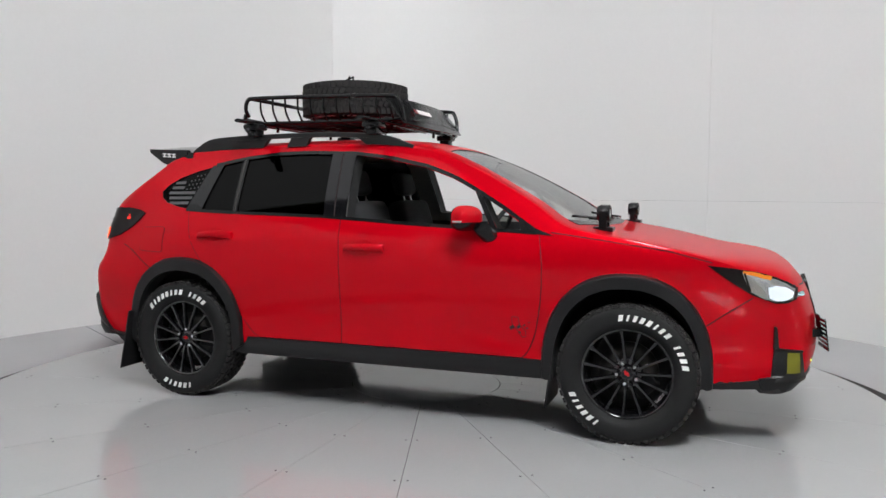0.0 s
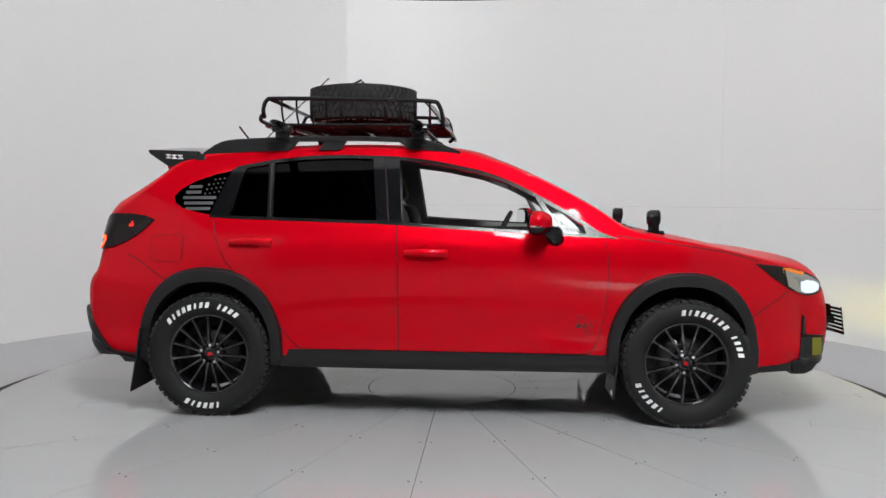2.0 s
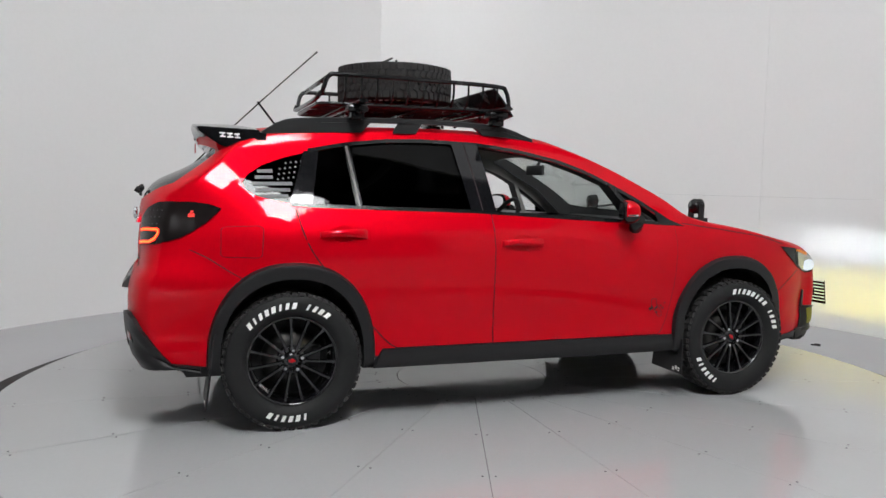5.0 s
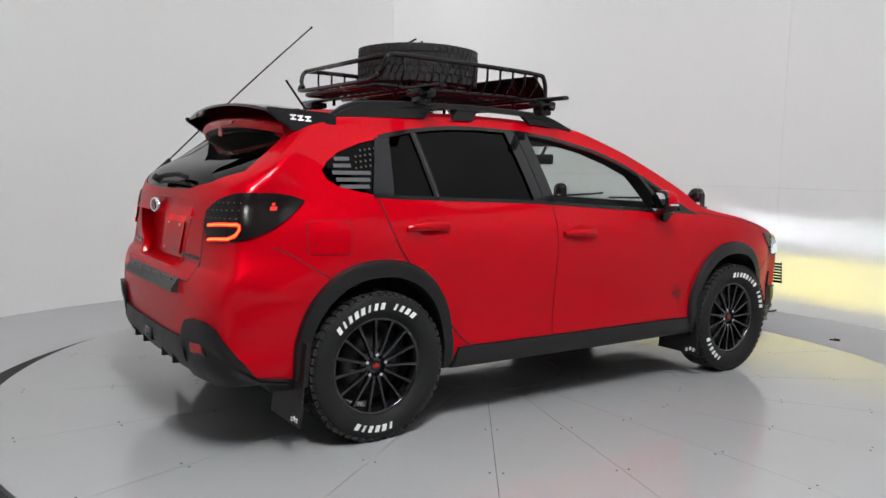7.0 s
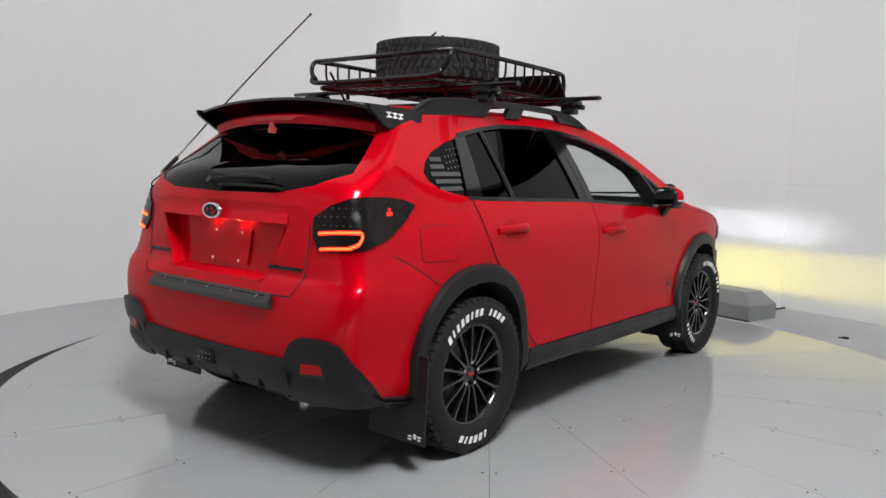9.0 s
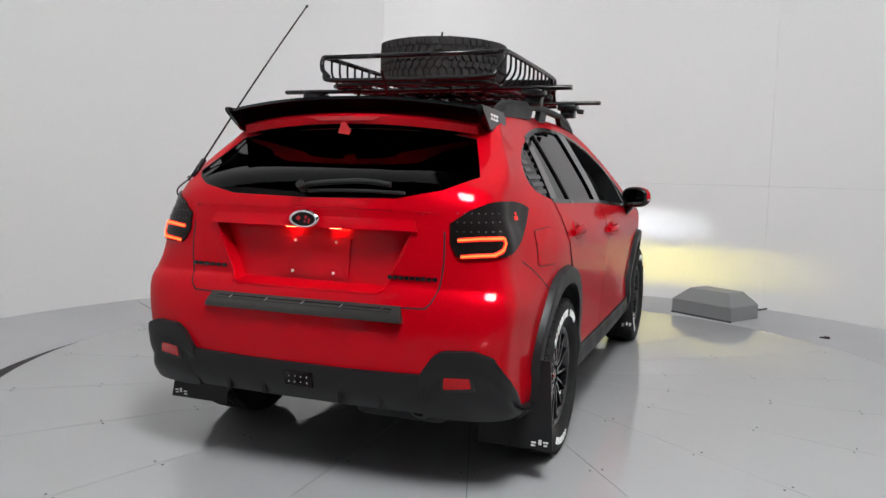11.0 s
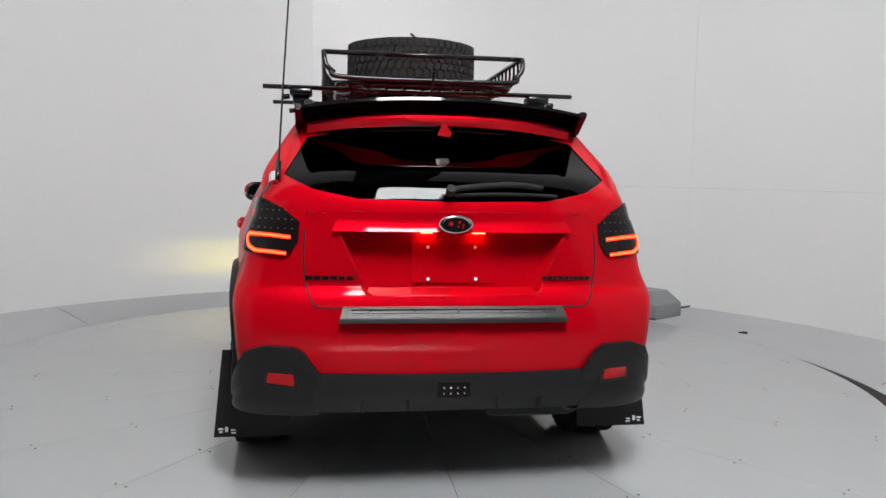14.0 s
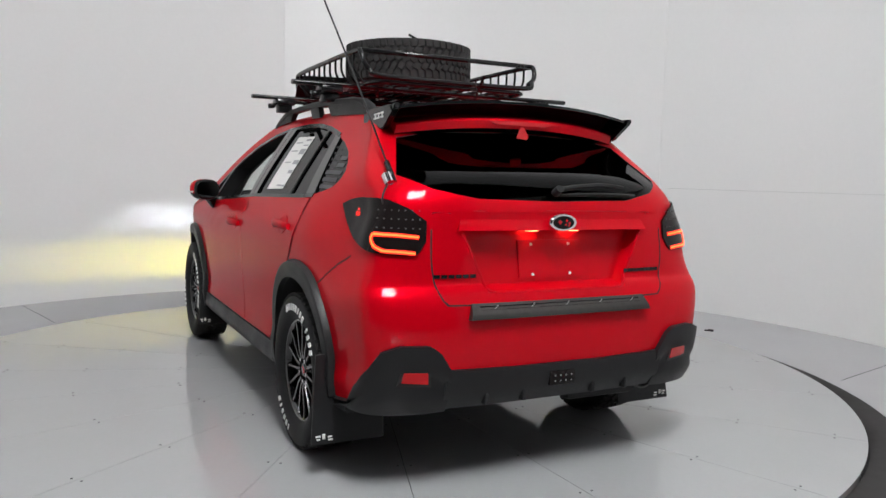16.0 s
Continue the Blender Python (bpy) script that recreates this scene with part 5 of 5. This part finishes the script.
    tube(bm, spline([(-1.89, 0.682, 1.19), (-1.93, 0.72, 1.14), (-1.92, 0.70, 1.10), (-1.90, 0.60, 1.13)], 5), 0.004, 6)
    part("lead", bm, INK, whip)
    # spot lamps on the bonnet edge
    for kind, s in SIDES:
        x, y = 1.165, s * 0.64
        spot = new("spot_lamp")
        spot.parent = car
        tagged(spot, "small black round spot lamp on a bonnet bracket")
        bm = bmesh.new()
        m = Matrix.Translation((x, y, 1.130)) @ Matrix.Rotation(radians(90), 4, "Z")
        lathe(bm, [(0.0, 0.04), (0.036, 0.035), (0.041, 0.025), (0.041, -0.03), (0.036, -0.032), (0.034, -0.026), (0.0, -0.026)], 28, m)
        part("housing", bm, SATIN, spot, smooth=35)
        for k in range(4):
            bm = bmesh.new()
            lathe(bm, [(0.040, 0.02 - 0.013 * k), (0.046, 0.018 - 0.013 * k), (0.046, 0.013 - 0.013 * k), (0.040, 0.011 - 0.013 * k)], 24, m)
            part("cooling_fin", bm, SATIN, spot)
        bm = bmesh.new()
        lathe(bm, [(0.0, -0.029), (0.034, -0.029)], 20, m)
        part("lens", bm, CHROME, spot)
        bm = bmesh.new()
        zs = on_skin("top", x, y)[0].z
        cuboid(bm, x - 0.02, x + 0.02, y - 0.052, y - 0.046, zs + 0.01, 1.138), cuboid(bm, x - 0.02, x + 0.02, y + 0.046, y + 0.052, zs + 0.01, 1.138)
        cuboid(bm, x - 0.05, x + 0.05, y - 0.052, y + 0.052, zs - 0.012, zs + 0.014, None, 0.004)
        part("bracket", bm, SATIN, spot, smooth=0)
    # wiper cowl
    sheet("cowl", [(0.985, -0.68), (1.075, -0.40), (1.105, 0.0), (1.075, 0.40), (0.985, 0.68)], [(1.045, -0.70), (1.14, -0.40), (1.17, 0.0), (1.14, 0.40), (1.045, 0.70)], "top", SATIN, car, 0.004, 0.01, 24, 3, "black wiper cowl")
    bm = bmesh.new()
    for y0, y1 in ((0.05, -0.58), (0.55, 0.02)):
        tube(bm, [on_skin("top", 1.09 - 0.10 * k / 6, y0 + (y1 - y0) * k / 6)[0] + Vector((0, 0, 0.016)) for k in range(7)], 0.007, 6)
    part("front_wiper", bm, SATIN, car)
    # front flag plate on its bracket
    bm = bmesh.new()
    m = Matrix.Translation((2.205, -0.53, 0.565)) @ Matrix.Rotation(radians(8), 4, "Z") @ Matrix.Rotation(radians(-8), 4, "Y") @ Matrix.Diagonal((1, 0.8, 1, 1))
    cuboid(bm, -0.10, 0.0, -0.02, 0.02, -0.02, 0.02, m)
    hold = part("plate_bracket", bm, SATIN, car, "black front plate bracket", 0)
    for k in range(7):
        bm = bmesh.new()
        z = -0.075 + 0.022 * k
        cuboid(bm, 0.0, 0.004, -0.12, 0.12 if k < 3 else 0.02, z, z + 0.014, m)
        part("flag_stripe", bm, SATIN, hold, "black flag stripe", 0)
    bm = bmesh.new()
    cuboid(bm, 0.0, 0.004, 0.02, 0.12, -0.01, 0.08, m), cuboid(bm, -0.002, 0.002, -0.12, 0.12, -0.078, -0.074, m), cuboid(bm, -0.002, 0.002, -0.122, -0.116, -0.078, 0.08, m)
    part("flag_field", bm, SATIN, hold, smooth=0)
    # small outline decal on the front door
    for pts in (((0.735, 0.60), (0.735, 0.565), (0.765, 0.53), (0.79, 0.495)), ((0.735, 0.60), (0.77, 0.60), (0.77, 0.57), (0.805, 0.53)), ((0.79, 0.495), (0.81, 0.50), (0.805, 0.53))):
        strip("decal_line", pts, "right", 0.003, INK, car, 0.007, 10, thick=0.001)
    for x, z, w in ((0.735, 0.545, 0.026), (0.77, 0.548, 0.020), (0.80, 0.56, 0.012), (0.775, 0.520, 0.014), (0.815, 0.545, 0.012), (0.825, 0.575, 0.010)):
        strip("decal_star", [(x - w / 2, z), (x + w / 2, z)], "right", w * 0.45, INK, car, 0.007, 2, thick=0.001)
        strip("decal_star", [(x - w / 5, z - w / 2), (x + w / 5, z + w / 2)], "right", w * 0.35, INK, car, 0.0075, 2, thick=0.001)


def build_basket():
    rack = tagged(new("roof_basket"), "black tubular steel roof basket on crossbars above the car roof", "roof basket")
    x0, x1 = -1.10, -0.055
    zt, zl, yt, yl = 1.815, 1.690, 0.490, 0.425

    def loop(x_a, x_b, y, z, r=0.07):
        pts = []
        for cx, cy, a0 in ((x_b - r, y - r, 0), (x_a + r, y - r, 90), (x_a + r, -y + r, 180), (x_b - r, -y + r, 270)):
            pts += [(cx + r * math.cos(radians(a0 + 15 * k)), cy + r * math.sin(radians(a0 + 15 * k)), z) for k in range(7)]
        return pts + pts[:1]
    for s in (-1, 1):
        bm = bmesh.new()
        tube(bm, spline([(x0 - 0.01, s * (yt - 0.05), zl + 0.02), (x0 - 0.005, s * (yt - 0.01), zl + 0.06), (x0 + 0.02, s * yt, zt - 0.01), (x0 + 0.09, s * yt, zt), (-0.6, s * yt, zt - 0.004), (x1 - 0.08, s * yt, zt - 0.015), (x1, s * yt, zt - 0.045), (x1 + 0.025, s * (yt - 0.02), zl - 0.03), (x1 + 0.012, s * (yt - 0.06), zl - 0.06)], 6), 0.0125, 10)
        part("top_rail", bm, SATIN, rack)
    bm = bmesh.new()
    tube(bm, [(x0 + 0.035, -yt, zt), (x0 + 0.035, yt, zt)], 0.0125, 10)
    part("rear_rail", bm, SATIN, rack)
    bm = bmesh.new()
    tube(bm, spline([(x0 - 0.02, -yt + 0.03, zl + 0.03), (x0 - 0.035, -yl + 0.02, zl), (x0 - 0.035, 0, zl - 0.004), (x0 - 0.035, yl - 0.02, zl), (x0 - 0.02, yt - 0.03, zl + 0.03)], 6), 0.0125, 10)
    part("rear_lower_rail", bm, SATIN, rack)
    bm = bmesh.new()
    tube(bm, loop(x0 - 0.02, x1 + 0.04, yl, zl - 0.025), 0.011, 10, False)
    part("floor_frame", bm, SATIN, rack)
    for k in range(11):
        x = x0 + 0.11 + 0.088 * k
        for s in (-1, 1):
            bm = bmesh.new()
            tube(bm, spline([(x, s * yt, zt - 0.005), (x, s * (yt - 0.002), zl + 0.05), (x, s * (yt - 0.03), zl + 0.005), (x, s * yl, zl - 0.02), (x, s * (yl - 0.12), zl - 0.027)], 4), 0.0062, 8)
            part("spindle", bm, SATIN, rack)
    for k in range(9):
        bm = bmesh.new()
        yy = -0.36 + 0.09 * k
        tube(bm, [(x0 - 0.02, yy, zl - 0.026), (x1 + 0.035, yy, zl - 0.026)], 0.0075, 8)
        part("floor_tube", bm, SATIN, rack)
    for x in (-0.86, -0.55, -0.25):
        bm = bmesh.new()
        tube(bm, [(x, -yl, zl - 0.036), (x, yl, zl - 0.036)], 0.009, 8)
        part("cross_tube", bm, SATIN, rack)
    # wind fairing at the front
    bm = bmesh.new()
    rows = []
    for k in range(13):
        y = -0.50 + k / 12
        e = (abs(y) / 0.5) ** 3
        rows.append([(-0.100 - 0.03 * e, y, 1.80 - 0.012 * e), (-0.038 - 0.03 * e, y, 1.72), (0.020 - 0.03 * e, y, 1.625 + 0.01 * e), (0.013 - 0.03 * e, y, 1.622 + 0.01 * e), (-0.046 - 0.03 * e, y, 1.718), (-0.108 - 0.03 * e, y, 1.797 - 0.012 * e)])
    vs = grid_faces(bm, rows, True)
    bm.faces.new(vs[0][::-1]), bm.faces.new(vs[-1])
    bmesh.ops.recalc_face_normals(bm, faces=bm.faces[:])
    fairing = part("wind_fairing", bm, SATIN, rack, "black wind fairing with white logo", 30)
    for k in range(6):
        bm = bmesh.new()
        m = Matrix.Translation((-0.033, -0.28 + 0.045 * k, 1.722)) @ Matrix.Rotation(radians(53), 4, "Y")
        cuboid(bm, -0.016, 0.016, -0.018, 0.016, 0.002, 0.005, m)
        part("logo_block", bm, REDLENS if k == 0 else LETTER, fairing, "white logo block", 0)
    # crossbars with towers
    for x, z in ((-0.955, 1.652), (-0.16, 1.648)):
        bm = bmesh.new()
        rows = []
        for y in (-0.785, -0.775, 0.775, 0.785):
            w = 0.028 if abs(y) < 0.78 else 0.022
            rows.append([(x + w * math.cos(a), y, z + 0.0115 * math.sin(a)) for a in (2 * math.pi * k / 14 for k in range(14))])
        vs = grid_faces(bm, rows, True)
        bm.faces.new(vs[0]), bm.faces.new(vs[-1])
        bmesh.ops.recalc_face_normals(bm, faces=bm.faces[:])
        cross = part("crossbar", bm, SATIN, rack, "black aero crossbar", 50)
        for s in (-1, 1):
            bm = bmesh.new()
            cuboid(bm, x - 0.055, x + 0.055, s * 0.60 - 0.055, s * 0.60 + 0.055, z - 0.045, z - 0.008, None, 0.012)
            cuboid(bm, x - 0.035, x + 0.035, s * 0.60 - 0.04, s * 0.60 + 0.04, z - 0.085, z - 0.04, None, 0.008)
            tube(bm, [(x, s * 0.655, z - 0.045), (x, s * 0.69, z - 0.05)], 0.014, 10)
            part("tower", bm, SATIN, cross, smooth=30)
            bm = bmesh.new()
            cuboid(bm, x - 0.05, x + 0.05, s * 0.35 - 0.02, s * 0.35 + 0.02, z + 0.004, zl - 0.012, None, 0.005)
            tube(bm, [(x, s * 0.35, z - 0.04), (x, s * 0.35, z + 0.03)], 0.010, 8)
            part("clamp", bm, SATIN, cross, smooth=30)
    bm = bmesh.new()
    tube(bm, [(-0.585, -0.02, 1.66), (-0.585, -0.02, 1.985)], 0.007, 8), tube(bm, [(-0.66, 0.0, 1.97), (-0.60, 0.02, 2.0)], 0.006, 6)
    part("hold_down_rod", bm, SATIN, rack)
    return rack


build_windows()
build_doors()
build_tail()
build_wheels()
build_mirrors()
build_interior()
build_top()
basket = build_basket()
spare = bpy.data.objects["spare_wheel"]


def motions():
    """The table turns; the car and what is strapped to its roof turn with it."""
    turn = [(r[0], Matrix.Rotation(radians(r[7]), 4, "Z")) for r in ROWS]
    lie = spare.matrix_basis.copy()
    seat_at = Matrix.Translation((OX, OY, 0))
    walk(table, turn)
    walk(car, [(t, m @ seat_at) for t, m in turn])
    walk(basket, [(t, m @ seat_at) for t, m in turn])
    walk(spare, [(t, m @ seat_at @ lie) for t, m in turn])


motions()
